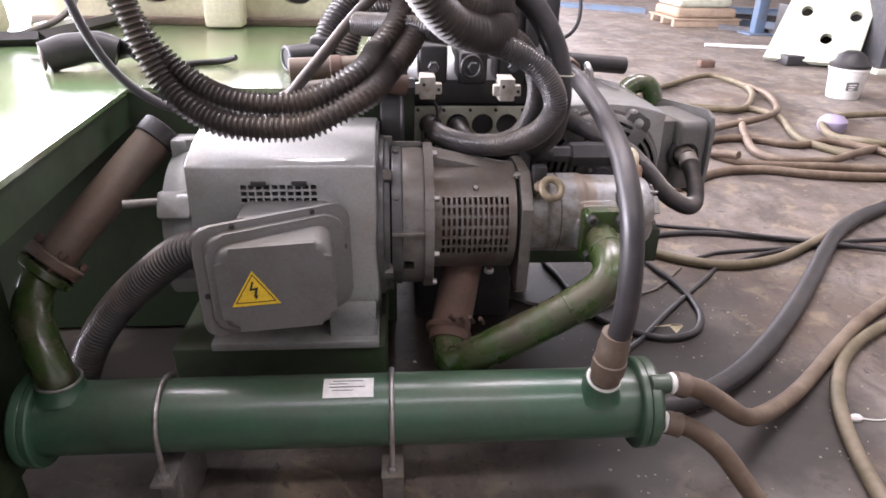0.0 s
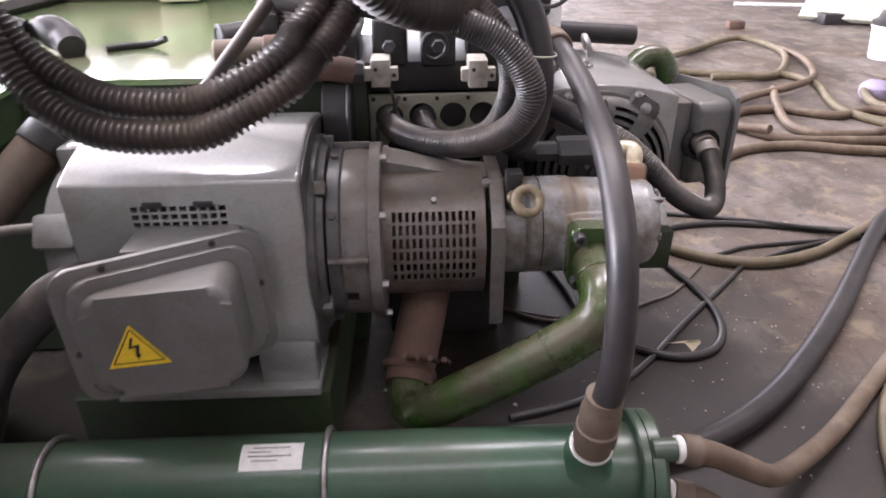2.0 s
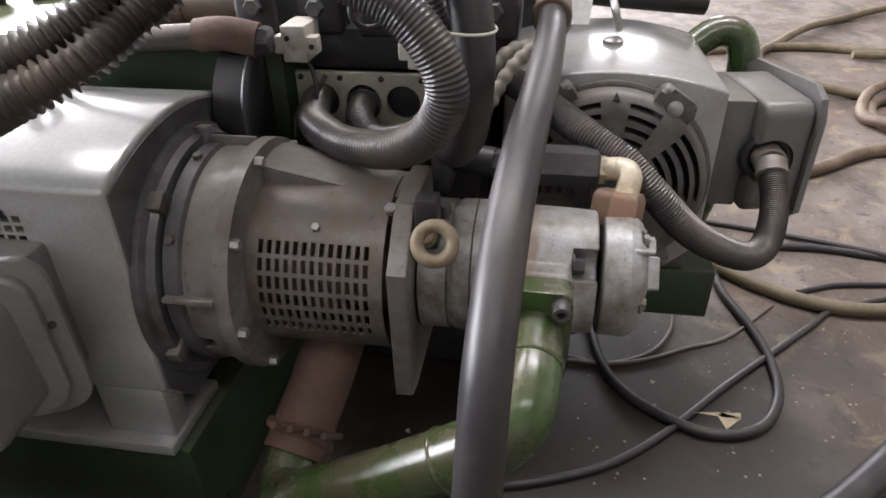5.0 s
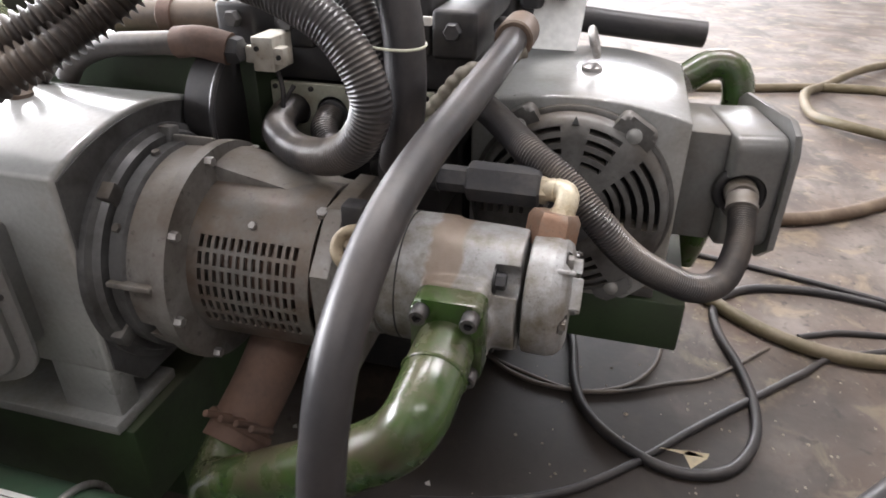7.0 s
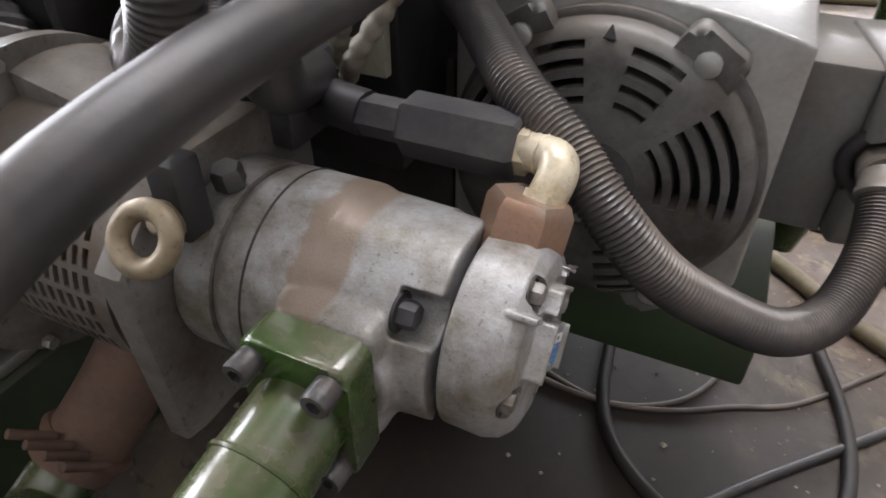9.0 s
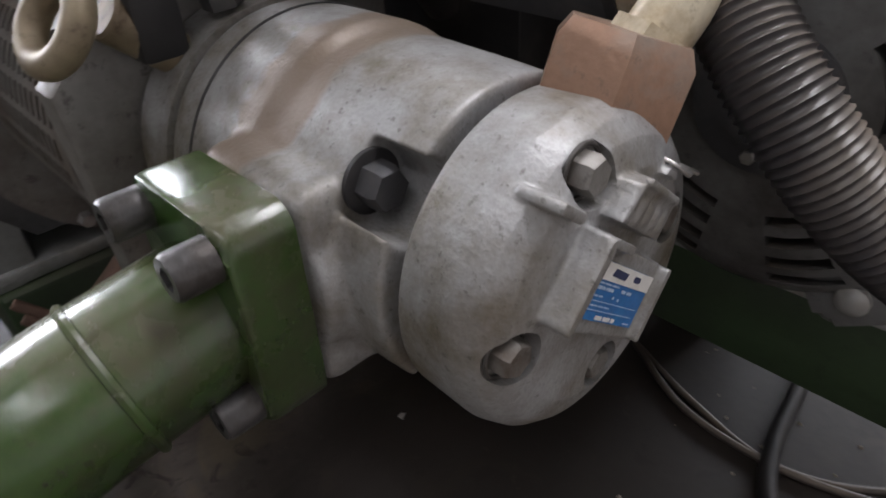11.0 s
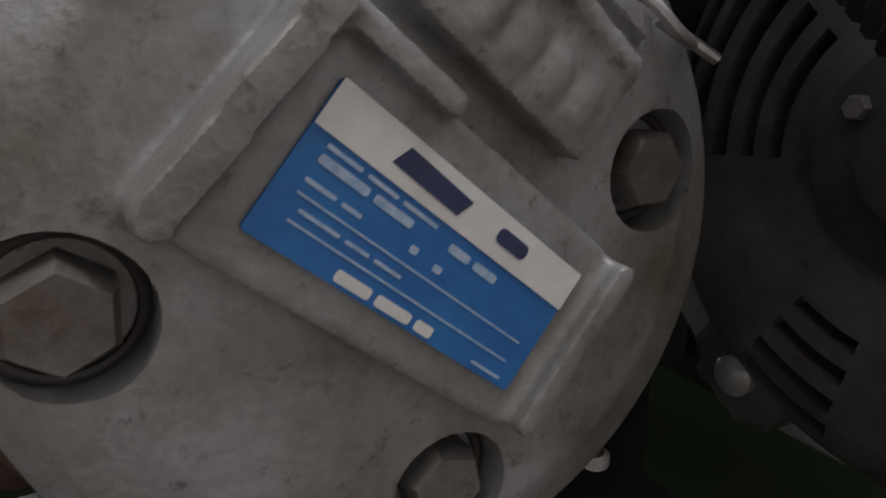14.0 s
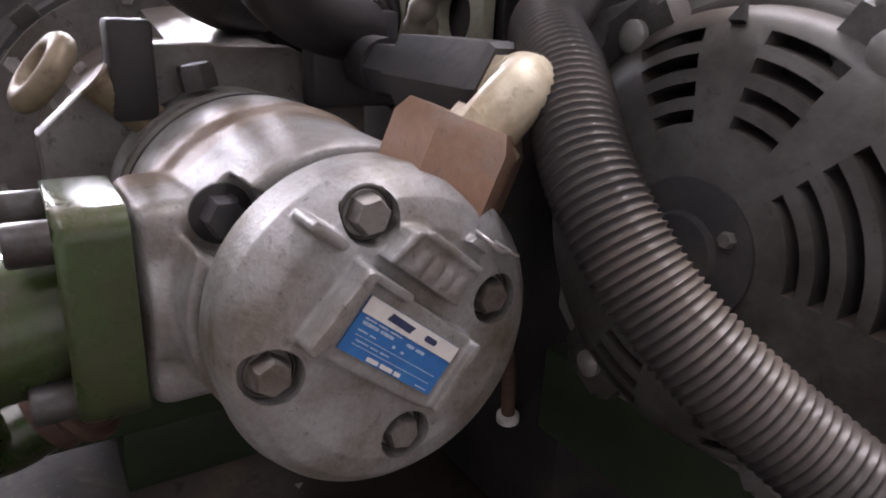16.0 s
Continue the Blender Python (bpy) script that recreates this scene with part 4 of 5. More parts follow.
# rows of small print, each word a bar
for b, a, hh, mat, words in ((-0.0125, -0.009, 0.0021, WHITE, (0.0075, 0.0080, 0.0042)), (0.0010, -0.022, 0.0016, PRINT, (0.0100, 0.0085)), (0.0018, 0.0060, 0.0016, PRINT, (0.0052, 0.0060)), (0.0032, -0.022, 0.0008, PRINT, (0.0070, 0.0065, 0.0080)), (-0.0028, -0.022, 0.0008, PRINT, (0.0060, 0.0040)), (-0.0073, -0.020, 0.0007, PRINT, (0.0080, 0.0050, 0.0060))):
    for wd in words:
        part("print_bar", prism(rounded(wd, hh, hh * 0.3), pad_frame(X, a + wd / 2, b), 0.0001), mat, plate, "", 0)
        a += wd + 0.0012
# lifting eye on the pump
eye = ring(along((0.438, 1.730, 0.640), (0.12, -0.80, 0.60)), 0.0215, 0.0085)
rod((0.42, 1.76, 0.635), (0.42, 1.80, 0.60), 0.014, 16, 0.002, eye)
part("lifting_eye", eye, TAN, pump, "tan plated lifting eye")
part("drain_plug", hexhead((0.43, 1.83, 0.628), (0, -0.2, 1), 0.014, 0.018), BLACK_BLOCK, pump)
part("bracket", box(0.405, 0.435, 1.77, 1.80, 0.605, 0.675, 0.004), BLACK, pump)
# suction flange
fm = Matrix.Translation((0.561, 1.750, 0.531)) @ Matrix.Rotation(radians(90), 4, "X")
fl = part("suction_flange", prism(rounded(0.092, 0.118, 0.014), fm, 0.034, 0.006, 3), GREEN, pump, "green painted suction flange")
for dx in (-0.032, 0.032):
    for dz in (-0.043, 0.043):
        hd = lathe([(0, 0.0112), (0.018, 0.0112), (0.020, 0.010)], fm @ pose(dx, dz, 0.034), 24)
        sock = lathe([(0, 0.006), (0.02, 0.006)], fm @ pose(dx, dz, 0.045), 6)
        part("cap_screw", cut(hd, sock), SCREW, fl, "dark oily socket screw")
# outlet adapter, brass elbow and black valve block
part("outlet_adapter", hexhead((0.663, 1.890, 0.594), (0.10, 0.35, 1.0), 0.0365, 0.046, spin=20), COPPER, pump, "brown plated hexagonal adapter")

valve = thing("relief_valve", (0.6, 1.95, 0.65), "black hexagonal valve body with a brass elbow", "valve")
part("valve_body", lathe([(0, 0.026), (0.004, 0.03), (0.105, 0.03), (0.109, 0.026)], along((0.530, 1.955, 0.648), EAST), 6), BLACK_BLOCK, valve)
part("union", lathe([(0, 0.02), (0.05, 0.02)], along((0.485, 1.955, 0.648), EAST), 6), BLACK_BLOCK, valve)
bm = rod((0.638, 1.953, 0.648), (0.662, 1.945, 0.652), 0.017, 20, 0.002)
tube([(0.655, 1.947, 0.652), (0.674, 1.938, 0.654), (0.680, 1.925, 0.648), (0.675, 1.908, 0.628)], 0.0165, 0.004, 18, bm=bm)
part("elbow", bm, BRASS, valve, "yellow plated brass elbow")
part("nut", hexhead((0.638, 1.953, 0.648), EAST, 0.022, 0.012), BRASS, valve)
part("nut", hexhead((0.6765, 1.913, 0.633), (-0.2, -0.62, -0.75), 0.0215, 0.014), BRASS, valve)
part("seam", ring(along((0.664, 1.943, 0.6525), (0.9, -0.42, 0.1)), 0.0165, 0.0016, 28, 8), BRASS, valve)

# ---- pipes ----
sp = thing("suction_pipe", (0.45, 1.6, 0.3), "glossy green bent suction pipe bolted to the pump", "pipe")
bm = tube([(0.561, 1.735, 0.527), (0.560, 1.69, 0.519), (0.558, 1.645, 0.510), (0.552, 1.613, 0.495), (0.533, 1.601, 0.467), (0.500, 1.598, 0.440), (0.460, 1.598, 0.413), (0.410, 1.599, 0.382), (0.340, 1.602, 0.340), (0.280, 1.609, 0.301), (0.245, 1.624, 0.271), (0.225, 1.655, 0.256), (0.220, 1.70, 0.270)], 0.0395, 0.010, 28, wobble=0.02)
part("pipe", bm, GREEN, sp)
part("weld", ring(along((0.559, 1.668, 0.5145), (0.03, 0.97, 0.18)), 0.0395, 0.003, 32, 8), GREEN, sp)
part("weld", ring(along((0.470, 1.598, 0.4195), (0.83, 0.0, 0.55)), 0.0395, 0.0025, 32, 8), GREEN, sp)
rp = thing("rubber_joint", (0.24, 1.76, 0.3), "rusty brown suction joint with bolted clamp", "pipe")
part("sleeve", tube([(0.220, 1.70, 0.270), (0.230, 1.745, 0.300), (0.245, 1.79, 0.345), (0.26, 1.83, 0.40), (0.27, 1.85, 0.45)], 0.047, 0.01, 26), RUST, rp)
cl = part("clamp", ring(along((0.222, 1.73, 0.282), (0.3, 0.75, 0.58)), 0.046, 0.010, 36, 8), RUST, rp)
for k in range(4):
    part("bolt", rod((0.232 + 0.022 * k, 1.700, 0.333 - 0.004 * k), (0.215 + 0.024 * k, 1.668, 0.366 - 0.004 * k), 0.0055, 10, 0.001), RUST, rp)
bp = thing("return_pipe", (-0.5, 1.75, 0.6), "brown pipe joined to a green elbow", "pipe")
part("pipe", rod((-0.432, 1.86, 0.708), (-0.612, 1.665, 0.505), 0.041, 28), BROWN, bp)
part("collar", rod((-0.432, 1.86, 0.708), (-0.410, 1.883, 0.732), 0.045, 28, 0.003), BLACK, bp)
part("flange", rod((-0.592, 1.676, 0.518), (-0.606, 1.664, 0.504), 0.060, 32, 0.003), BROWN, bp)
part("flange", rod((-0.610, 1.661, 0.500), (-0.622, 1.651, 0.488), 0.060, 32, 0.003), GREEN, bp)
for a in (20, 110, 200, 290):
    m = along((-0.592, 1.676, 0.518), (-0.23, -0.195, -0.23)) @ pose(0.05 * math.cos(radians(a)), 0.05 * math.sin(radians(a)), -0.016)
    part("bolt", lathe([(0, 0.010), (0.012, 0.010), (0.012, 0.006), (0.05, 0.006)], m, 6), RUST, bp)
part("elbow", tube([(-0.605, 1.665, 0.505), (-0.622, 1.635, 0.485), (-0.622, 1.59, 0.448), (-0.605, 1.555, 0.42), (-0.583, 1.525, 0.38), (-0.565, 1.508, 0.335), (-0.56, 1.507, 0.29)], 0.037, 0.01, 26), GREEN, bp, "glossy green elbow")

# ---- oil cooler ----
CY, CZ, CR = 1.507, 0.239, 0.074
cool = thing("oil_cooler", (0.0, CY, 0.12), "dark green tubular oil cooler with flanged ends", "oil cooler")
part("shell", lathe([(0, CR), (1.20, CR)], along((-0.605, CY, CZ), EAST), 64), COOLER, cool)
for s, x in ((1, 0.594), (-1, -0.596)):
    part("end_flange", lathe([(0, 0.093), (0.003, 0.096), (0.014, 0.096), (0.016, 0.093)], along((x, CY, CZ), (s, 0, 0)), 56), COOLER, cool)
    part("end_cap", lathe([(0, 0.094), (0.004, 0.096), (0.018, 0.095), (0.027, 0.086), (0.032, 0.06), (0.033, 0.01)], along((x + s * 0.017, CY, CZ), (s, 0, 0)), 56), COOLER, cool)
part("inlet_stub", lathe([(0, 0.052), (0.012, 0.045), (0.03, 0.043)], along((-0.56, CY, CZ + 0.062), (0, 0, 1)), 32), COOLER, cool)
part("weld_ring", ring(pose(-0.56, CY, CZ + 0.095), 0.041, 0.0028, 32, 8), STEEL, cool)
part("outlet_stub", lathe([(0, 0.048), (0.012, 0.038), (0.045, 0.036)], along((0.512, CY - 0.03, CZ + 0.055), (0, -0.35, 0.94)), 32), COOLER, cool)
part("outlet_ring", ring(along((0.512, CY - 0.046, CZ + 0.098), (0, -0.35, 0.94)), 0.031, 0.0035, 32, 8), WHITE, cool, "white sealing tape ring")
lab = part("label", bmesh.new(), PAPER, cool, "white printed type label", 0)
bm = bmesh.new()
k = 8
rws = []
for i in range(k + 1):
    a = radians(86 + 37 * i / k)
    rws.append([bm.verts.new((x, CY + (CR + 0.0012) * math.cos(a), CZ + (CR + 0.0012) * math.sin(a))) for x in (-0.048, 0.052)])
for a, b2 in zip(rws, rws[1:]):
    bm.faces.new((a[0], a[1], b2[1], b2[0]))
bm.to_mesh(lab.data)
bm.free()
for i, (xa, xb) in enumerate(((-0.03, 0.03), (-0.036, 0.0), (-0.036, 0.034), (-0.03, 0.012))):
    a = radians(93 + 6 * i)
    b = box(xa, xb, -0.0008, 0.0008, -0.0004, 0.0004, 0)
    join_m = Matrix.Translation((0, CY + (CR + 0.0016) * math.cos(a), CZ + (CR + 0.0016) * math.sin(a))) @ Matrix.Rotation(a - radians(90), 4, "X")
    bmesh.ops.transform(b, matrix=join_m, verts=b.verts[:])
    part("print_bar", b, RUST if i == 2 else GREY_BOX, lab, "", 0)
for i, x in enumerate((0.660, 0.660)):
    z = CZ + (0.075, -0.02)[i]
    y = CY + (-0.04, -0.045)[i]
    part("water_nipple", rod((0.612, y, z), (0.668, y, z), 0.019, 20, 0.002), COOLER, cool)
    part("hose_clip", rod((0.652, y, z), (0.664, y, z), 0.0225, 20, 0.002), WHITE, cool, "pale hose clip")
for x in (-0.365, 0.088):
    ub = thing("cooler_bracket", (x, CY, 0), "zinc u-bolt on a floor bracket round the cooler", "bracket", "cooler brackets")
    pts = [(x, CY - CR - 0.006, CZ - 0.1)] + [(x, CY - (CR + 0.006) * math.cos(radians(a)), CZ + (CR + 0.006) * math.sin(radians(a))) for a in range(-10, 200, 15)] + [(x, CY + CR + 0.006, CZ - 0.1)]
    part("u_bolt", tube(pts, 0.0055, 0.012, 12), STEEL, ub)
    bm = box(x - 0.022, x + 0.022, CY - 0.10, CY + 0.10, 0.138, 0.146, 0.001)
    box(x - 0.022, x + 0.022, CY - 0.06, CY + 0.10, 0.0, 0.138, 0.002, bm=bm)
    part("bracket", bm, GREY_DUSTY, ub)
    for s in (-1, 1):
        part("nut", hexhead((x, CY + s * (CR + 0.006), 0.146), (0, 0, 1), 0.011, 0.010), STEEL, ub)
        part("nut", hexhead((x, CY + s * (CR + 0.006), 0.138), (0, 0, -1), 0.011, 0.010), STEEL, ub)


# ---- hoses ----
def hose(name, pts, r, mat, label, category="hose", step=0.015, pitch=0.0, ridge=0.0, seg=16, group="", sharp=2.0, wobble=0.0, ends=(), end_mat=None):
    """A hose; ends names where collars sit: 0 its start, 1 its end."""
    bm = tube(pts, r, step, seg, pitch, ridge, None, wobble, sharp)
    if not ends:
        return single(name, bm, mat, label, category, group, smooth=60)
    t = thing(name, pts[0], label, category, group)
    part("hose_wall", bm, mat, t, "", 60)
    for e in ends:
        a, c = (Vector(pts[0]), Vector(pts[1])) if e == 0 else (Vector(pts[-1]), Vector(pts[-2]))
        d = (c - a).normalized()
        part("collar", lathe([(0, r * 1.05), (0.002, r * 1.16), (0.020, r * 1.16), (0.022, r * 1.22), (0.030, r * 1.22), (0.032, r * 1.05)], along(a, d), 24), end_mat or BLACK_BLOCK, t)
    return t


bhose = thing("pressure_hose", (0.51, 1.41, 0.33), "smooth black rubber pressure hose with metal ferrules", "hose")
part("hose", tube([(0.513, 1.438, 0.42), (0.521, 1.427, 0.504), (0.524, 1.442, 0.603), (0.526, 1.486, 0.687), (0.531, 1.579, 0.751), (0.539, 1.704, 0.783), (0.550, 1.853, 0.798), (0.557, 2.016, 0.810), (0.557, 2.16, 0.817)], 0.0218, 0.012, 26, wobble=0.02), RUBBER, bhose)
part("ferrule", lathe([(0, 0.029), (0.02, 0.029), (0.022, 0.033), (0.05, 0.033), (0.052, 0.030), (0.085, 0.031), (0.088, 0.029), (0.115, 0.028)], along((0.510, 1.448, 0.345), (0.04, -0.10, 0.95)), 28), BROWN, bhose, "brown hose ferrule")
part("tail", rod((0.557, 2.13, 0.816), (0.557, 2.21, 0.818), 0.031, 24, 0.003), BROWN, bhose, "dusty brown end fitting")

BIG = 0.0225
DRAPE = dict(pitch=0.0112, ridge=0.0085, seg=24, group="draped hoses", sharp=4.0, ends=(1,))
hose("corrugated_hose", [(-0.480, 1.80, 1.32), (-0.440, 1.79, 1.10), (-0.400, 1.76, 0.99), (-0.350, 1.75, 0.91), (-0.282, 1.735, 0.856), (-0.20, 1.714, 0.829), (-0.09, 1.710, 0.827), (-0.02, 1.712, 0.853), (0.042, 1.748, 0.886), (0.066, 1.800, 0.914), (0.092, 1.828, 0.940), (0.122, 1.888, 0.99), (0.13, 1.97, 1.07), (0.09, 2.09, 1.13)], BIG, HOSE_GREY, "thick dusty grey corrugated hose draped over the motor", **DRAPE)
hose("corrugated_hose", [(-0.445, 1.75, 1.32), (-0.410, 1.735, 1.09), (-0.375, 1.72, 0.955), (-0.335, 1.71, 0.868), (-0.275, 1.69, 0.815), (-0.20, 1.674, 0.792), (-0.085, 1.670, 0.790), (-0.01, 1.672, 0.818), (0.057, 1.710, 0.851), (0.084, 1.762, 0.877), (0.112, 1.792, 0.901), (0.147, 1.85, 0.953), (0.165, 1.93, 1.03), (0.17, 2.05, 1.10)], BIG, HOSE_GREY, "lower dusty grey corrugated hose draped over the motor", **DRAPE)
for dy, dz in ((0.0, 0.0), (0.05, 0.045)):
    hose("corrugated_hose", [(0.06, 1.62 + dy, 1.22 + dz), (0.13, 1.66 + dy, 1.08 + dz), (0.20, 1.71 + dy, 0.99 + dz), (0.27, 1.76 + dy, 0.955 + dz), (0.32, 1.83 + dy, 0.955 + dz), (0.34, 1.95 + dy, 0.96)], 0.034, HOSE_GREY, "grey corrugated hose coming down in a pair", pitch=0.0115, ridge=0.0078, seg=24, group="hanging hoses", sharp=4.0, ends=(1,))
hose("thin_cable", [(-0.66, 1.95, 1.30), (-0.60, 1.93, 1.10), (-0.555, 1.90, 0.96), (-0.50, 1.90, 0.85), (-0.42, 1.90, 0.785), (-0.33, 1.90, 0.76), (-0.25, 1.90, 0.735)], 0.010, RUBBER, "thin black cable hanging beside the hoses", "cable")
hose("thin_hose", [(-0.20, 1.93, 0.735), (-0.16, 1.93, 0.77), (-0.07, 1.95, 0.87), (0.03, 1.97, 0.98), (0.13, 1.98, 1.06), (0.3, 2.0, 1.12)], 0.013, HOSE_GREY, "thin grey hose rising behind the motor", "hose")
LOOP = dict(pitch=0.0058, ridge=0.0013, seg=20, ends=(0,))
hose("manifold_hose", [(0.191, 2.12, 0.690), (0.191, 2.05, 0.690), (0.215, 1.975, 0.688), (0.268, 1.913, 0.688), (0.326, 1.866, 0.698), (0.380, 1.829, 0.718), (0.423, 1.805, 0.752), (0.445, 1.796, 0.798), (0.433, 1.796, 0.845), (0.394, 1.801, 0.891), (0.331, 1.806, 0.923), (0.255, 1.815, 0.942), (0.15, 1.85, 0.955), (0.02, 1.95, 0.95)], 0.0255, HOSE_DARK, "dark corrugated hose looping from the manifold", group="manifold hoses", **LOOP)
hose("manifold_hose", [(0.262, 2.10, 0.688), (0.268, 2.03, 0.68), (0.30, 1.985, 0.665), (0.35, 1.96, 0.675), (0.40, 1.93, 0.71), (0.425, 1.90, 0.79), (0.41, 1.885, 0.87), (0.36, 1.90, 0.93), (0.25, 1.93, 0.95)], 0.0225, HOSE_DARK, "dark corrugated hose looping from the manifold", group="manifold hoses", **LOOP)
hose("manifold_hose", [(0.13, 1.93, 1.08), (0.28, 1.93, 1.07), (0.39, 1.91, 1.01), (0.45, 1.88, 0.92), (0.468, 1.86, 0.83), (0.462, 1.86, 0.74), (0.44, 1.90, 0.69), (0.42, 1.97, 0.67)], 0.0265, RUBBER, "smooth black hose tied to the others", group="manifold hoses", seg=20)
part("cable_tie", ring(along((0.452, 1.855, 0.865), (0.1, 0, 1)), 0.043, 0.0018, 32, 6), PALE)
tagged(bpy.data.objects["cable_tie"], "pale plastic cable tie round the hoses", "cable tie")
hose("motor_conduit", [(0.40, 2.18, 0.74), (0.46, 2.15, 0.73), (0.527, 2.103, 0.708), (0.575, 2.048, 0.694), (0.620, 1.995, 0.681), (0.675, 1.964, 0.655), (0.724, 1.942, 0.612), (0.774, 1.950, 0.560), (0.828, 1.979, 0.516), (0.888, 2.014, 0.482), (0.933, 2.071, 0.475), (0.959, 2.148, 0.504), (0.963, 2.230, 0.552)], 0.0225, HOSE_DARK, "dark corrugated conduit to the second motor", "conduit", pitch=0.0047, ridge=0.0019, seg=22, ends=(0, 1), end_mat=GREY_DUSTY)
hose("suction_hose", [(-0.19, 1.60, 0.565), (-0.25, 1.60, 0.575), (-0.33, 1.63, 0.545), (-0.42, 1.67, 0.47), (-0.52, 1.715, 0.37), (-0.595, 1.735, 0.27), (-0.655, 1.76, 0.16), (-0.72, 1.80, 0.07), (-0.82, 1.87, 0.037), (-1.05, 2.0, 0.037)], 0.036, HOSE_DARK, "thick dark corrugated conduit from the terminal box", "conduit", pitch=0.011, ridge=0.004, seg=22, ends=(0,))

# ---- manifold and valves behind the pump ----
man = thing("manifold", (0.30, 2.16, 0.56), "pale oil manifold plate with four round ports", "manifold")
plate_bm = box(0.150, 0.440, 2.078, 2.092, 0.625, 0.735, 0.002)
holes = None
for hx in (0.193, 0.262, 0.328, 0.392):
    holes = rod((hx, 2.0, 0.688), (hx, 2.2, 0.688), 0.0285, 32, bm=holes)
part("plate", cut(plate_bm, holes), PALE, man)
part("block", box(0.155, 0.448, 2.096, 2.30, 0.50, 0.730, 0.004), BLACK, man, "black block behind the plate")
for hx in (0.160, 0.226, 0.294, 0.360, 0.430):
    part("screw", lathe([(0, 0.0045), (0.004, 0.0045), (0.005, 0.003)], along((hx, 2.078, 0.727), (0, -1, 0)), 10), BLACK, man)

valves = thing("valve_bank", (0.30, 2.2, 0.73), "bank of sooty black solenoid valves", "valve")
part("body", box(0.06, 0.50, 2.10, 2.42, 0.735, 0.80, 0.006), BLACK, valves)
for i, vx in enumerate((0.10, 0.20, 0.30, 0.40, 0.475)):
    h = (0.86, 0.885, 0.87, 0.885, 0.865)[i]
    part("solenoid", box(vx - 0.038, vx + 0.034, 2.08 + 0.01 * (i % 2), 2.22, 0.79, h, 0.008, 3), BLACK, valves)
    part("coil", rod((vx - 0.002, 2.20, 0.83), (vx - 0.002, 2.40, 0.835), 0.030, 24, 0.004), BLACK_BLOCK, valves)
    part("nut", hexhead((vx - 0.002, 2.08, 0.835), (0, -1, 0), 0.014, 0.016), BLACK_BLOCK, valves)
part("wire_loop", ring(pose(0.290, 2.045, 0.84, 90, 0, 20), 0.026, 0.005), RUBBER, valves)
part("tag", box(0.415, 0.445, 2.055, 2.062, 0.845, 0.858, 0.001), WHITE, valves, "small white tag")
for cx, cy, cz in ((0.377, 2.008, 0.790), (0.184, 2.018, 0.792)):
    p = thing("plug_connector", (cx, cy, cz - 0.02), "dusty white plastic plug connector on a valve", "connector", "plug connectors")
    part("shell", box(cx - 0.022, cx + 0.016, cy - 0.006, cy + 0.06, cz - 0.024, cz + 0.030, 0.003), DUSTY_PLUG, p)
    part("wing", box(cx - 0.036, cx + 0.032, cy - 0.004, cy + 0.02, cz - 0.012, cz + 0.014, 0.003), DUSTY_PLUG, p)
    part("screw", lathe([(0, 0.004), (0.003, 0.004)], along((cx - 0.012, cy - 0.006, cz + 0.012), (0, -1, 0)), 10), BLACK, p)
    part("screw", lathe([(0, 0.004), (0.003, 0.004)], along((cx + 0.024, cy - 0.004, cz), (0, -1, 0)), 10), BLACK, p)
hose("plug_cable", [(0.186, 2.035, 0.775), (0.205, 2.02, 0.745), (0.205, 2.01, 0.70), (0.196, 2.0, 0.655), (0.18, 2.02, 0.64)], 0.004, RUBBER, "thin black cable from the plug connector", "cable", seg=8)
hose("plug_cable", [(0.215, 2.04, 0.742), (0.20, 2.02, 0.715), (0.172, 2.01, 0.69), (0.17, 2.0, 0.655)], 0.004, RUBBER, "thin black cable over the manifold plate", "cable", seg=8)
filt = thing("oil_filter", (0.05, 2.12, 0.55), "sooty black round filter housing", "filter")
part("housing", lathe([(0, 0.10), (0.004, 0.108), (0.05, 0.108), (0.056, 0.100), (0.058, 0.03)], along((0.066, 2.047, 0.690), EAST), 48), BLACK, filt)
part("rim", ring(along((0.118, 2.047, 0.690), EAST), 0.105, 0.005, 48, 8), BLACK_BLOCK, filt)
ret = thing("return_line", (0.0, 2.06, 0.8), "dusty grey hose bent into a brown fitting", "hose")
part("hose", tube([(-0.195, 2.0, 0.735), (-0.165, 2.0, 0.768), (-0.10, 2.0, 0.794), (-0.02, 2.0, 0.803), (0.05, 2.0, 0.808)], 0.019, 0.01, 18), HOSE_GREY, ret)
part("fitting", tube([(0.04, 2.0, 0.808), (0.08, 2.0, 0.812), (0.13, 2.005, 0.802)], 0.025, 0.01, 16, wobble=0.05), RUST, ret, "brown fitting")
part("nut", hexhead((0.12, 2.005, 0.802), EAST, 0.022, 0.03), BLACK_BLOCK, ret)
pb = thing("deck_pipe", (-0.05, 2.1, BZ), "dark brown pipe lying on the deck edge", "pipe")
part("pipe", rod((-0.16, 2.10, 0.822), (0.09, 2.12, 0.83), 0.028, 20, 0.003), BROWN, pb)
part("collar", rod((-0.06, 2.108, 0.825), (-0.03, 2.111, 0.826), 0.031, 20, 0.003), RUST, pb)
fitg = thing("pipe_fitting", (-0.13, 2.28, BZ), "black iron pipe fitting on the deck", "fitting")
part("barrel", rod((-0.185, 2.24, 0.825), (-0.09, 2.30, 0.83), 0.032, 24, 0.004), BLACK, fitg)
part("rim", ring(along((-0.185, 2.24, 0.825), (-0.95, -0.6, 0)), 0.030, 0.005, 28, 8), BLACK_BLOCK, fitg)
part("branch", box(-0.13, -0.06, 2.27, 2.34, BZ + 0.002, 0.875, 0.012), BLACK, fitg)
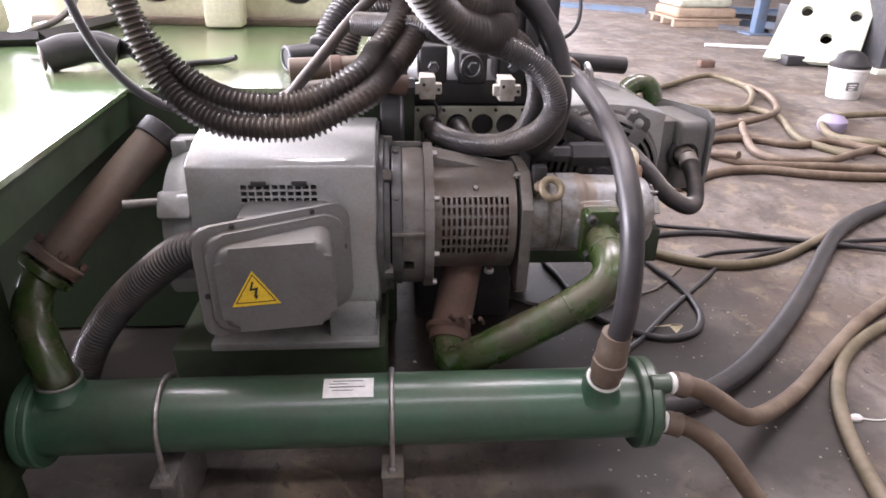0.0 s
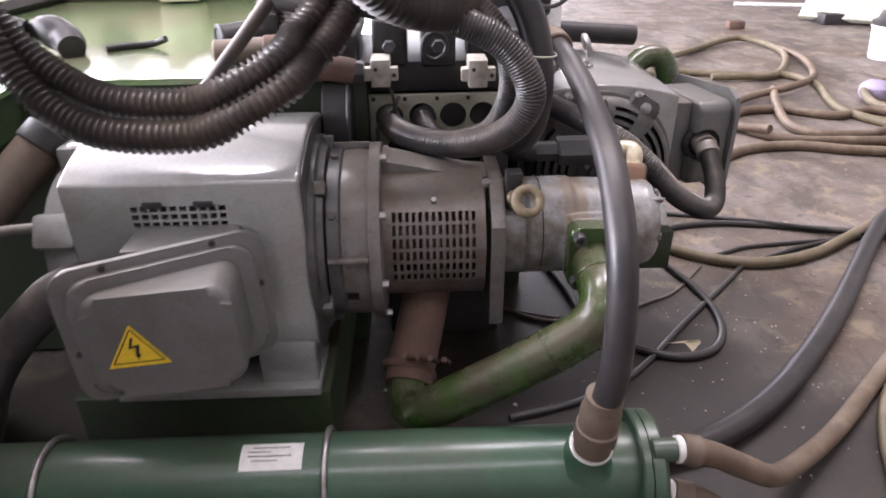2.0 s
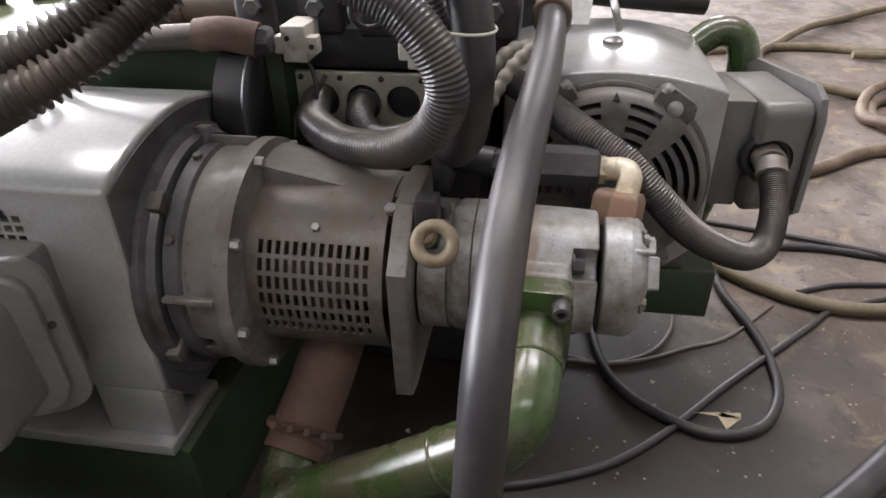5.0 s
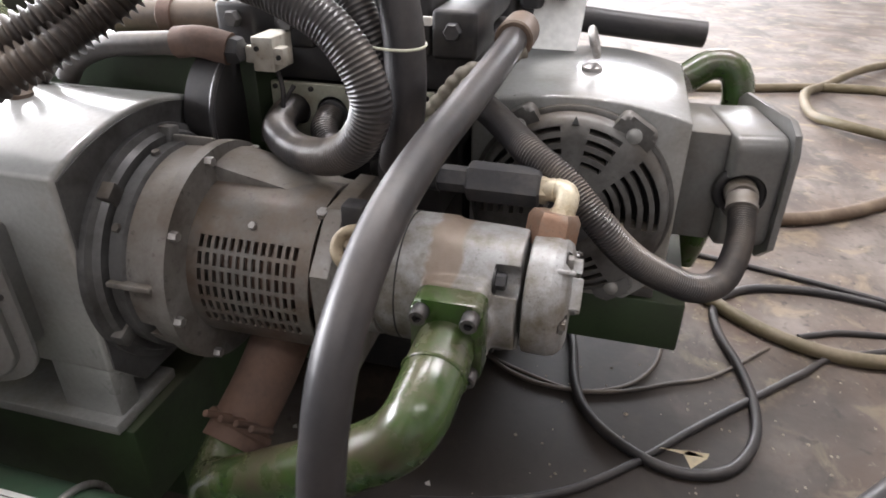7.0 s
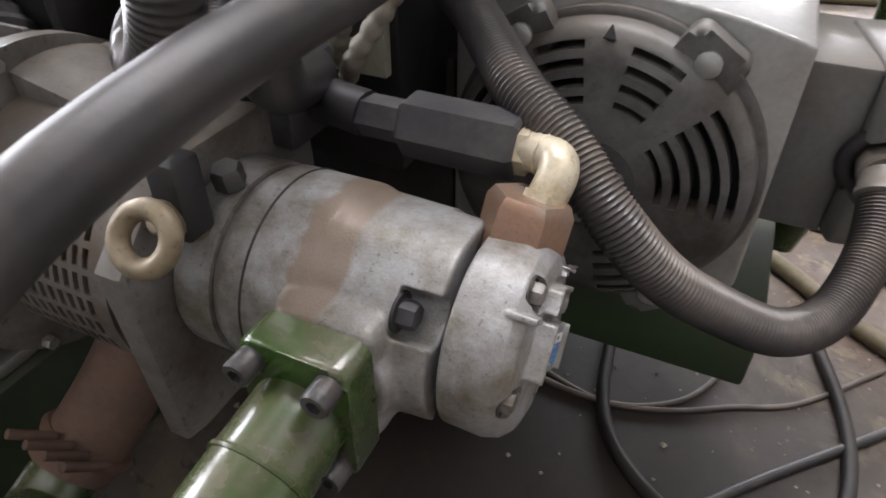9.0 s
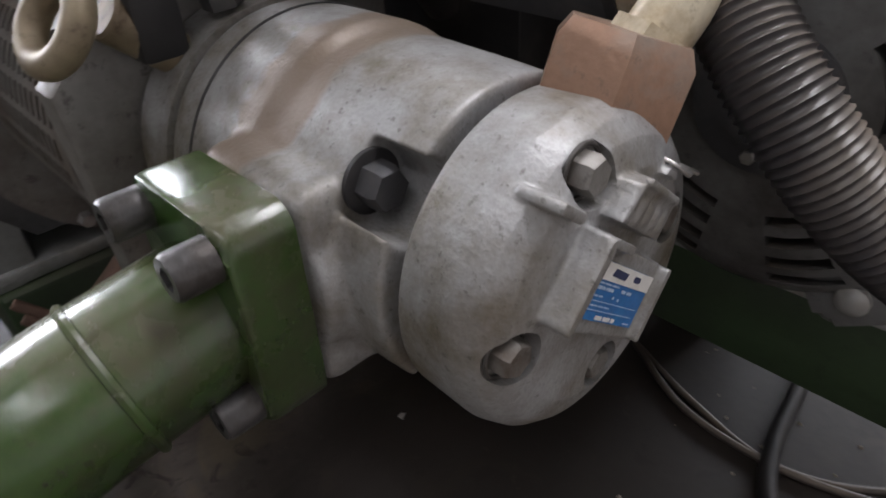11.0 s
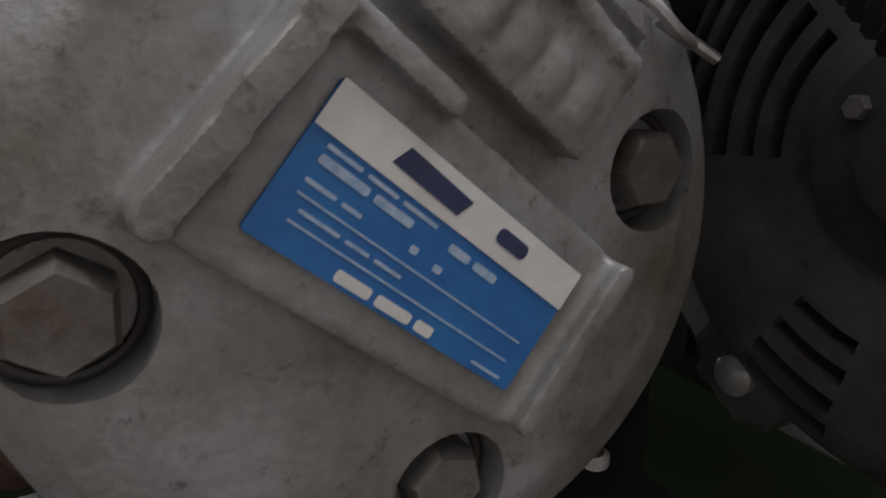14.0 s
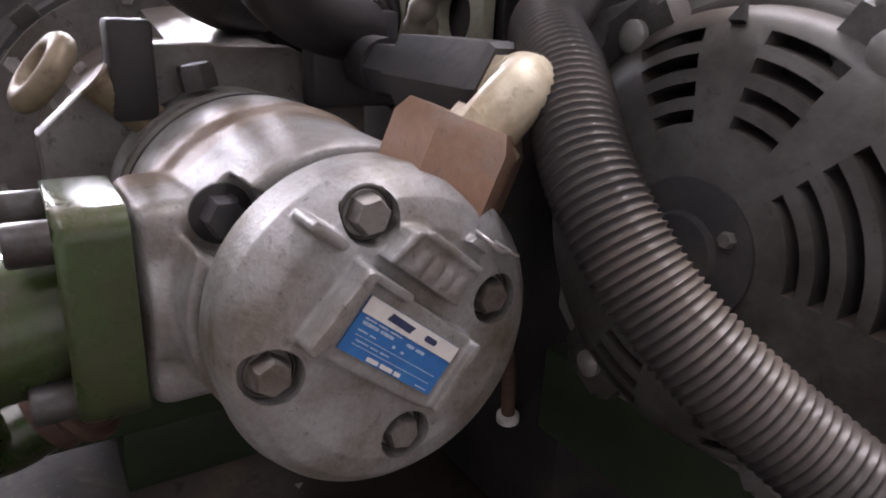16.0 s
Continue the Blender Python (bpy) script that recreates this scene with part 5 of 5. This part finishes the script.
for k in range(2):
    hose("deck_hose", [(-0.10 + 0.06 * k, 2.30, 0.82), (-0.07 + 0.06 * k, 2.33, 0.90), (-0.01 + 0.05 * k, 2.36, 0.965 - 0.03 * k), (0.08 + 0.04 * k, 2.38, 0.985 - 0.05 * k), (0.20, 2.38, 0.97 - 0.05 * k), (0.30, 2.36, 0.92 - 0.03 * k)], 0.034, HOSE_DARK, "dark corrugated hose arching over the deck", pitch=0.011, ridge=0.005, seg=18, group="deck hoses")
for k in range(2):
    hose("spiral_cable", [(0.565 + 0.01 * k, 2.10 + 0.03 * k, 0.80), (0.530 + 0.004 * k, 2.06 + 0.03 * k, 0.785), (0.500 - 0.004 * k, 2.03 + 0.03 * k, 0.760 + 0.02 * k), (0.474 - 0.016 * k, 2.01 + 0.03 * k, 0.715 + 0.022 * k), (0.452 - 0.03 * k, 2.0 + 0.03 * k, 0.680 + 0.02 * k), (0.43 - 0.03 * k, 2.02 + 0.03 * k, 0.65)], 0.0095, WRAP, "dusty beige spiral-wrapped cable bundle", "cable", pitch=0.019, ridge=0.003, seg=14, group="wrapped bundles", sharp=0.5)
hose("thick_tube", [(0.36, 2.62, 0.80), (0.50, 2.65, 0.775), (0.70, 2.67, 0.752), (0.895, 2.69, 0.735)], 0.029, RUBBER, "thick black rubber tube behind the second motor", "tube", seg=22)
hose("green_elbow", [(0.86, 2.58, 0.66), (0.91, 2.60, 0.69), (0.955, 2.60, 0.685), (0.975, 2.59, 0.64), (0.975, 2.58, 0.55), (0.97, 2.58, 0.40), (0.93, 2.58, 0.22)], 0.033, GREEN, "green painted pipe elbow behind the terminal box", "pipe", seg=22)
sheet_bm = bmesh.new()
n = 10
for i in range(n + 1):
    for x in (0.527, 0.631):
        sheet_bm.verts.new((x + 0.010 * i / n, 2.475 + 0.050 * i / n, 0.7285 + 0.115 * i / n - 0.02 * math.sin(math.pi * i / n)))
sheet_bm.verts.ensure_lookup_table()
for i in range(n):
    v4 = [sheet_bm.verts[2 * i + k] for k in (0, 1, 3, 2)]
    sheet_bm.faces.new(v4)
bmesh.ops.solidify(sheet_bm, geom=sheet_bm.faces[:], thickness=0.002)
single("paper_sheet", sheet_bm, PAPER, "white paper sheet propped up on the second motor", "paper")
vb = thing("hanging_valve", (0.50, 2.6, 0.80), "ragged black rubber-wrapped valve assembly", "valve")
part("body", box(0.40, 0.60, 2.52, 2.72, 0.83, 1.25, 0.02, 3), BLACK, vb)
for k, (x, z) in enumerate(((0.42, 0.80), (0.47, 0.775), (0.53, 0.80), (0.585, 0.82))):
    part("lobe", box(x - 0.028, x + 0.024, 2.50, 2.60, z, 0.98, 0.014, 3), BLACK, vb)
part("stem", rod((0.50, 2.62, 0.70), (0.50, 2.62, 0.84), 0.05, 20), BLACK, vb)
part("pedestal", box(0.36, 0.60, 2.57, 2.80, 0.266, 0.75, 0.01), BLACK, vb)
hose("signal_cable", [(0.56, 2.5, 0.86), (0.60, 2.47, 0.85), (0.645, 2.47, 0.875), (0.67, 2.50, 0.93), (0.66, 2.53, 1.05)], 0.006, RUBBER, "thin black signal cable", "cable", seg=8)
# dark pipework between the plinths
sub = thing("pump_outlet_pipe", (0.5, 2.0, 0.6), "sooty steel outlet pipe behind the pump", "pipe")
part("pipe", tube([(0.49, 1.955, 0.648), (0.44, 1.965, 0.648), (0.39, 1.99, 0.64), (0.36, 2.05, 0.61), (0.35, 2.10, 0.56)], 0.022, 0.012, 16), BLACK, sub)
part("flange", box(0.400, 0.428, 1.92, 2.0, 0.61, 0.69, 0.005), BLACK_BLOCK, sub)
# black box added to keep the gap between bed and motor dark
tank = thing("gap_filler_block", (0.25, 2.5, 0), "added black box filling the dark gap below the manifold", "tank")
part("body", box(0.16, 0.46, 2.22, 2.85, 0.02, 0.60, 0.01), BLACK, tank)
part("lid", box(0.14, 0.47, 2.305, 2.87, 0.60, 0.66, 0.008), BLACK, tank)

# ---- clutter on the deck ----
rag = thing("cable_bundle", (-0.74, 2.26, BZ), "black rubber boot and bundled rags on the deck", "bundle")
part("boot", tube([(-0.80, 2.22, 0.825), (-0.75, 2.25, 0.84), (-0.69, 2.28, 0.845), (-0.64, 2.29, 0.83)], 0.042, 0.01, 16, wobble=0.35), BLACK, rag)
part("boot_rim", ring(along((-0.803, 2.217, 0.825), (-0.85, -0.5, 0)), 0.026, 0.006, 22, 8), HOSE_GREY, rag)
part("rag", tube([(-0.66, 2.33, 0.825), (-0.60, 2.31, 0.84), (-0.55, 2.29, 0.825), (-0.52, 2.25, 0.81)], 0.032, 0.01, 14, wobble=0.5), BLACK, rag)
hose("rubber_strip", [(-0.47, 2.30, BZ + 0.008), (-0.43, 2.33, BZ + 0.008), (-0.38, 2.345, BZ + 0.009), (-0.34, 2.335, BZ + 0.022)], 0.008, BLACK, "curved black rubber strip on the deck", "strip", seg=10)
rail = thing("steel_angle", (-1.1, 3.0, BZ), "black steel angle bar on the deck", "bar")
part("bar", rod((-1.55, 2.50, BZ + 0.022), (-1.02, 2.66, BZ + 0.022), 0.022, 4), BLACK, rail)
part("bar", rod((-1.02, 2.66, BZ + 0.022), (-0.98, 3.22, BZ + 0.022), 0.022, 4), BLACK, rail)
hose("deck_rod", [(-0.92, 2.38, BZ + 0.006), (-0.75, 2.37, BZ + 0.006)], 0.005, STEEL, "thin steel rod on the deck", "rod", seg=8)
hose("grey_cable", [(-1.25, 2.60, BZ + 0.012), (-1.15, 2.75, BZ + 0.014), (-1.08, 2.95, 0.84), (-1.04, 3.05, 0.93), (-1.03, 3.1, 1.1), (-1.05, 3.15, 1.3)], 0.011, HOSE_GREY, "grey cable rising from the deck", "cable", seg=10)
sack = thing("cream_guard", (-1.45, 2.9, BZ), "cream painted guard casting on the deck", "guard")
part("body", lathe([(0, 0.12), (0.02, 0.13), (0.2, 0.12), (0.45, 0.13), (0.47, 0.11)], pose(-1.40, 2.95, BZ + 0.002), 32), CREAM, sack)
for k in range(5):
    part("chip", box(-1.22 + 0.045 * k, -1.19 + 0.045 * k, 3.03 + 0.02 * (k % 2), 3.12, BZ + 0.001, BZ + 0.02 + 0.008 * (k % 3), 0.004), WHITE, sack, "scrap of white plastic")

# ---- hoses and cables on the floor ----
def floor_line(name, pts, r, mat, label, category, group="", ends=()):
    return hose(name, [(p[0], p[1], (p[2] if len(p) > 2 else 0.0) + r * 0.97) for p in pts], r, mat, label, category, seg=12, step=0.02, group=group, wobble=0.03, ends=ends, end_mat=BROWN)


floor_line("water_hose", [(0.660, 1.467, 0.295), (0.72, 1.47, 0.275), (0.80, 1.50, 0.21), (0.90, 1.56, 0.12), (1.02, 1.66, 0.045), (1.15, 1.76, 0.012), (1.27, 1.86, 0.0), (1.42, 1.99), (1.62, 2.15), (1.9, 2.33), (2.3, 2.55), (2.8, 2.8)], 0.0215, HOSE_BROWN, "muddy brown rubber water hose from the cooler", "hose", "water hoses", (0,))
floor_line("water_hose", [(0.660, 1.462, 0.198), (0.71, 1.45, 0.19), (0.77, 1.43, 0.15), (0.82, 1.40, 0.09), (0.87, 1.36, 0.03), (0.92, 1.29, 0.0), (0.97, 1.18), (1.0, 1.0), (0.98, 0.7)], 0.0215, HOSE_BROWN, "muddy brown rubber water hose from the cooler", "hose", "water hoses", (0,))
floor_line("olive_hose", [(1.10, 0.9), (1.14, 1.25), (1.19, 1.50), (1.25, 1.68), (1.33, 1.83), (1.45, 1.97), (1.62, 2.09), (1.9, 2.22), (2.4, 2.4), (2.9, 2.5)], 0.019, HOSE_OLIVE, "muddy olive hose lying on the concrete", "hose", "floor hoses")
floor_line("black_floor_hose", [(0.62, 1.72), (0.80, 1.74), (0.95, 1.80), (1.12, 1.92), (1.33, 2.12), (1.55, 2.36), (1.80, 2.65), (2.0, 2.86), (2.29, 3.06), (2.8, 3.3), (3.4, 3.5)], 0.030, RUBBER, "thick black rubber hose lying on the concrete", "hose", "floor hoses")
floor_line("olive_hose", [(0.95, 2.83), (1.02, 2.77), (1.13, 2.66), (1.25, 2.585), (1.39, 2.56), (1.56, 2.60), (1.72, 2.69), (2.0, 2.88), (2.36, 3.14), (2.9, 3.45)], 0.019, HOSE_OLIVE, "muddy olive hose lying on the concrete", "hose", "floor hoses")
CAB = "thin dark cable lying on the concrete"
floor_line("floor_cable", [(0.66, 2.62), (0.70, 2.45), (0.72, 2.30), (0.76, 2.20), (0.84, 2.125), (0.94, 2.085), (1.04, 2.115), (1.10, 2.21), (1.115, 2.33), (1.10, 2.45), (1.06, 2.60), (1.06, 2.72), (1.11, 2.80), (1.20, 2.855), (1.35, 2.875), (1.5, 2.855), (1.78, 2.79), (2.1, 2.70), (2.7, 2.62)], 0.0115, RUBBER, "black rubber cable looped on the concrete", "cable", "floor cables")
floor_line("floor_cable", [(1.0, 3.02), (1.2, 2.975), (1.31, 2.945), (1.48, 2.87, 0.012), (1.67, 2.80, 0.012), (2.0, 2.69, 0.012), (2.6, 2.5)], 0.0085, RUBBER, CAB, "cable", "floor cables")
floor_line("floor_cable", [(1.26, 2.635), (1.31, 2.66), (1.39, 2.69), (1.61, 2.715), (1.9, 2.73), (2.4, 2.7)], 0.008, RUBBER, CAB, "cable", "floor cables")
floor_line("floor_cable", [(0.45, 1.88), (0.60, 1.92), (0.73, 1.98), (0.85, 2.08), (0.99, 2.23), (1.13, 2.37), (1.25, 2.49), (1.32, 2.56), (1.49, 2.64), (1.62, 2.69), (2.0, 2.78), (2.5, 2.8)], 0.0085, RUBBER, CAB, "cable", "floor cables")
for k in range(2):
    floor_line("grey_wire", [(0.48, 2.36), (0.60, 2.31 - 0.02 * k), (0.73, 2.28), (0.84, 2.33 - 0.02 * k), (0.90 + 0.03 * k, 2.42 - 0.06 * k), (0.92 + 0.12 * k, 2.52 - 0.10 * k), (0.93 + 0.25 * k, 2.62 - 0.05 * k)], 0.005, HOSE_GREY, "thin grey wire lying on the concrete", "cable", "floor cables")
coil = [
    [(0.75, 3.45), (1.05, 3.30), (1.32, 3.32), (1.53, 3.42), (1.80, 3.62), (2.08, 3.66), (2.31, 3.58), (2.65, 3.53), (2.9, 3.6), (3.0, 3.9), (2.8, 4.2), (2.53, 4.12), (2.28, 4.26), (2.03, 4.21), (1.94, 3.95), (2.1, 3.75), (2.5, 3.7), (3.2, 3.6)],
    [(2.19, 4.98), (2.39, 4.97), (2.65, 5.03), (2.94, 5.48), (3.06, 5.91), (2.91, 6.23), (2.42, 5.88), (2.10, 5.53), (1.85, 5.2), (1.68, 4.9), (1.66, 4.6), (1.75, 4.4), (2.0, 4.3)],
    [(3.05, 5.79), (3.02, 5.38), (2.85, 4.94), (2.56, 4.64), (2.26, 4.52), (2.01, 4.25), (1.90, 4.0), (2.0, 3.8)],
    [(0.9, 4.9), (1.40, 5.01), (1.76, 5.12), (2.1, 5.15), (2.43, 5.05), (2.71, 5.03), (2.78, 4.78), (2.66, 4.4), (2.63, 4.17), (2.75, 3.9)],
    [(2.44, 4.65), (2.30, 4.32), (2.19, 3.97), (2.26, 3.78), (2.53, 3.80), (2.76, 3.90), (3.1, 4.1), (3.5, 4.2)],
    [(4.2, 4.9), (3.50, 4.80), (3.21, 4.76), (2.95, 4.55), (2.86, 4.28), (2.99, 4.05), (3.4, 3.95), (4.0, 3.9)],
]
for k, pts in enumerate(coil):
    floor_line("coiled_hose", [(x, y, 0.02 * (k % 3) * (0.5 + 0.5 * math.sin(3 * i))) for i, (x, y) in enumerate(pts)], 0.024, HOSE_OLIVE if k % 2 else HOSE_BROWN, "muddy hose lying in loose coils on the floor", "hose", "coiled hoses")

scrap = bmesh.new()
pts = [(0.905, 2.125), (0.96, 2.120), (1.003, 2.135), (0.995, 2.108), (0.965, 2.085), (0.95, 2.108)]
top = [scrap.verts.new((x, y, 0.028 + 0.012 * (i % 2))) for i, (x, y) in enumerate(pts)]
scrap.faces.new(top)
bmesh.ops.solidify(scrap, geom=scrap.faces[:], thickness=0.002)
single("paper_scrap", scrap, make_mat("cream_paper", (0.72, 0.64, 0.46), (0.6, 0.52, 0.38), 0.7, 0, 0.3, 20, 90, 0.1), "torn cream paper scrap on a black cable", "paper")
wt = thing("white_tag", (1.30, 1.70, 0), "small white plastic tag on the floor", "tag")
part("blob", lathe([(0, 0.018), (0.008, 0.02), (0.014, 0.012)], pose(1.30, 1.70, 0) @ Matrix.Diagonal((1, 0.6, 1, 1)), 16), WHITE, wt)
part("string", tube([(1.31, 1.70, 0.004), (1.36, 1.69, 0.004), (1.42, 1.70, 0.004)], 0.002, 0.01, 6), WHITE, wt)
rng = random.Random(5)
grit = bmesh.new()
for _ in range(520):
    x, y = rng.uniform(0.55, 2.2), rng.uniform(1.3, 3.4)
    r = rng.uniform(0.0015, 0.004) * (2.0 if rng.random() < 0.06 else 1)
    b0 = [grit.verts.new((x + r * math.cos(a), y + r * math.sin(a), 0.0)) for a in (0.3, 1.9, 3.3, 4.9)]
    tip = grit.verts.new((x, y, r * 0.8))
    for i in range(4):
        grit.faces.new((b0[i], b0[(i + 1) % 4], tip))
single("floor_grit", grit, make_mat("pale_grit", (0.42, 0.37, 0.30), (0.22, 0.18, 0.14), 0.8, 0, 0.5, 40, 200, 0.1), "scattered pale grit and swarf on the concrete", "grit", kind="stuff")

# ---- far end of the hall ----
lil = thing("plastic_cup", (3.0, 4.52, 0), "faded lilac round plastic cap on the floor", "cap")
part("body", lathe([(0, 0.075), (0.03, 0.09), (0.07, 0.088), (0.10, 0.06), (0.108, 0.02)], pose(3.0, 4.52, 0), 28), LILAC, lil)
pail = thing("paint_pail", (3.74, 5.55, 0), "white plastic paint pail with a dark dirty rim", "bucket")
part("body", lathe([(0, 0.115), (0.01, 0.12), (0.22, 0.142), (0.225, 0.15), (0.24, 0.15), (0.24, 0.135)], pose(3.74, 5.55, 0), 36), WHITE, pail)
part("rim", lathe([(0, 0.149), (0.03, 0.152), (0.05, 0.12), (0.10, 0.10), (0.13, 0.05)], pose(3.74, 5.55, 0.235), 36), BLACK, pail, "dark rag heaped in the pail")
part("label", prism([(-0.05, -0.03), (0.05, -0.03), (0.05, 0.035), (-0.05, 0.035)], Matrix.Translation((3.70, 5.402, 0.11)) @ Matrix.Rotation(radians(84), 4, "X"), 0.004), GREY_BOX, pail, "grey printed label")
for k in range(3):
    part("print_bar", prism([(-0.03, -0.004), (0.03 - 0.01 * k, -0.004), (0.03 - 0.01 * k, 0.004), (-0.03, 0.004)], Matrix.Translation((3.70, 5.3975, 0.125 - 0.018 * k)) @ Matrix.Rotation(radians(84), 4, "X"), 0.002), WHITE, pail, "", 0)
br = thing("brick", (3.17, 6.87, 0), "broken reddish-brown brick on the floor", "brick")
part("body", box(3.10, 3.25, 6.82, 6.92, 0, 0.07, 0.012), RUST, br)
single("white_bar", rod((3.76, 8.22, 0.022), (4.75, 7.92, 0.022), 0.022, 12), WHITE, "long white plastic bar on the floor", "bar")
plate_m = Matrix.Translation((4.05, 7.15, 0.02)) @ Matrix.Rotation(radians(-38), 4, "Z") @ Matrix.Rotation(radians(60), 4, "X")
slab_bm = prism([(-0.12, 0.0), (0.72, 0.0), (0.74, 0.66), (0.10, 0.90), (0.02, 0.86)], plate_m, 0.07, 0.006)
hm = None
for hx, hy in ((0.16, 0.52), (0.60, 0.50), (0.40, 0.25)):
    hm = lathe([(-0.2, 0.055), (0.3, 0.055)], plate_m @ pose(hx, hy, 0), 24, hm)
slab = thing("cast_slab", (4.2, 7.0, 0), "pale cast machine slab with round holes propped up", "slab")
part("slab", cut(slab_bm, hm), PALE, slab)
part("prop", box(4.05, 4.7, 6.95, 7.25, 0.0, 0.10, 0.02), BLACK, slab)
part("prop", box(4.2, 4.75, 7.3, 7.6, 0.0, 0.55, 0.02), BLACK, slab)
cab = thing("steel_cabinet", (5.2, 6.6, 0), "dark grey steel cabinet with hanging chains", "cabinet")
part("body", box(4.75, 6.2, 6.55, 7.6, 0.03, 1.8, 0.02), BLACK_BLOCK, cab)
part("plinth", box(4.70, 6.25, 6.5, 7.65, 0.0, 0.05, 0.01), PALE, cab)
for k in range(2):
    for j in range(14):
        part("chain_link", ring(Matrix.Translation((4.95 + 0.22 * k, 6.52, 1.1 - 0.06 * j)) @ Matrix.Rotation(radians(90), 4, "X") @ Matrix.Rotation(radians(90 * (j % 2)), 4, "Y"), 0.026, 0.007, 12, 6), BOLT, cab)
pal = thing("timber_pallet", (4.5, 10.6, 0), "dusty timber pallet with packed boards", "pallet")
for j in range(3):
    part("bearer", box(4.12, 5.1, 10.1 + 0.42 * j, 10.2 + 0.42 * j, 0, 0.09, 0.006), WOOD, pal)
for j in range(6):
    part("board", box(4.10, 5.12, 10.08 + 0.17 * j, 10.23 + 0.17 * j, 0.092, 0.115, 0.004), WOOD, pal)
stk = thing("packed_sacks", (4.6, 10.6, 0.115), "pale dusty sacks stacked on a pallet", "sack")
for j in range(3):
    part("sack", box(4.15 + 0.03 * j, 5.05 - 0.08 * j, 10.12 + 0.03 * j, 11.0, 0.117 + 0.14 * j, 0.255 + 0.14 * j, 0.05, 4), WOOD if j == 0 else PALE, stk)
beams = [((3.1, 12.9), (4.35, 11.9), 0.09, BLUE_STEEL), ((4.7, 9.9), (5.8, 8.7), 0.07, BLACK_BLOCK), ((4.9, 11.0), (6.4, 9.0), 0.08, BLUE_STEEL), ((5.3, 11.3), (7.3, 10.4), 0.09, BLACK_BLOCK), ((5.2, 12.5), (7.6, 11.6), 0.10, BLUE_STEEL)]
for p, q, h, m in beams:
    bt = thing("steel_beam", (p[0], p[1], 0), "dusty rolled steel beam lying on the floor", "beam", "steel beams")
    a, c = Vector((*p, 0)), Vector((*q, 0))
    w = h * 0.8
    outline = [(-w / 2, 0), (w / 2, 0), (w / 2, h * 0.12), (w * 0.08, h * 0.12), (w * 0.08, h * 0.88), (w / 2, h * 0.88), (w / 2, h), (-w / 2, h), (-w / 2, h * 0.88), (-w * 0.08, h * 0.88), (-w * 0.08, h * 0.12), (-w / 2, h * 0.12)]
    d = (c - a).normalized()
    fr = Matrix(((d.y, 0, d.x, a.x), (-d.x, 0, d.y, a.y), (0, 1, 0, 0), (0, 0, 0, 1)))
    part("section", prism(outline, fr, (c - a).length), m, bt)
col = thing("steel_post", (5.0, 9.4, 0), "blue painted steel post standing on the floor", "post")
part("post", box(4.93, 5.07, 9.33, 9.47, 0.02, 2.4, 0.01), BLUE_STEEL, col)
part("foot_plate", box(4.82, 5.18, 9.22, 9.58, 0.0, 0.02, 0.004), BLUE_STEEL, col)

# ---- under the pump ----
drain = thing("drain_tube", (0.47, 1.94, 0.53), "rusty drain tube with a white plastic cap", "tube")
part("shank", tube([(0.47, 1.94, 0.53), (0.468, 2.02, 0.50), (0.44, 2.11, 0.42), (0.41, 2.17, 0.30), (0.385, 2.20, 0.205)], 0.009, 0.012, 14), RUST, drain)
part("cap", lathe([(0, 0.010), (0.003, 0.015), (0.012, 0.015), (0.015, 0.010)], along((0.385, 2.20, 0.205), (-0.1, 0.1, -1)), 20), WHITE, drain, "white plastic cap")
for x, y, k in ((0.32, 2.01, 0), (0.15, 2.0, 1), (0.47, 1.93, 2)):
    s = bmesh.new()
    a = rng.uniform(0, 3)
    quad = [s.verts.new((x + 0.007 * math.cos(a + q * 1.57) * (1, 0.6)[q % 2], y + 0.007 * math.sin(a + q * 1.57), 0.003 + 0.004 * (q % 2))) for q in range(4)]
    s.faces.new(quad)
    bmesh.ops.solidify(s, geom=s.faces[:], thickness=0.0015)
    single("plastic_scrap", s, WHITE, "small white plastic scrap on the oily floor", "scrap", "plastic scraps")
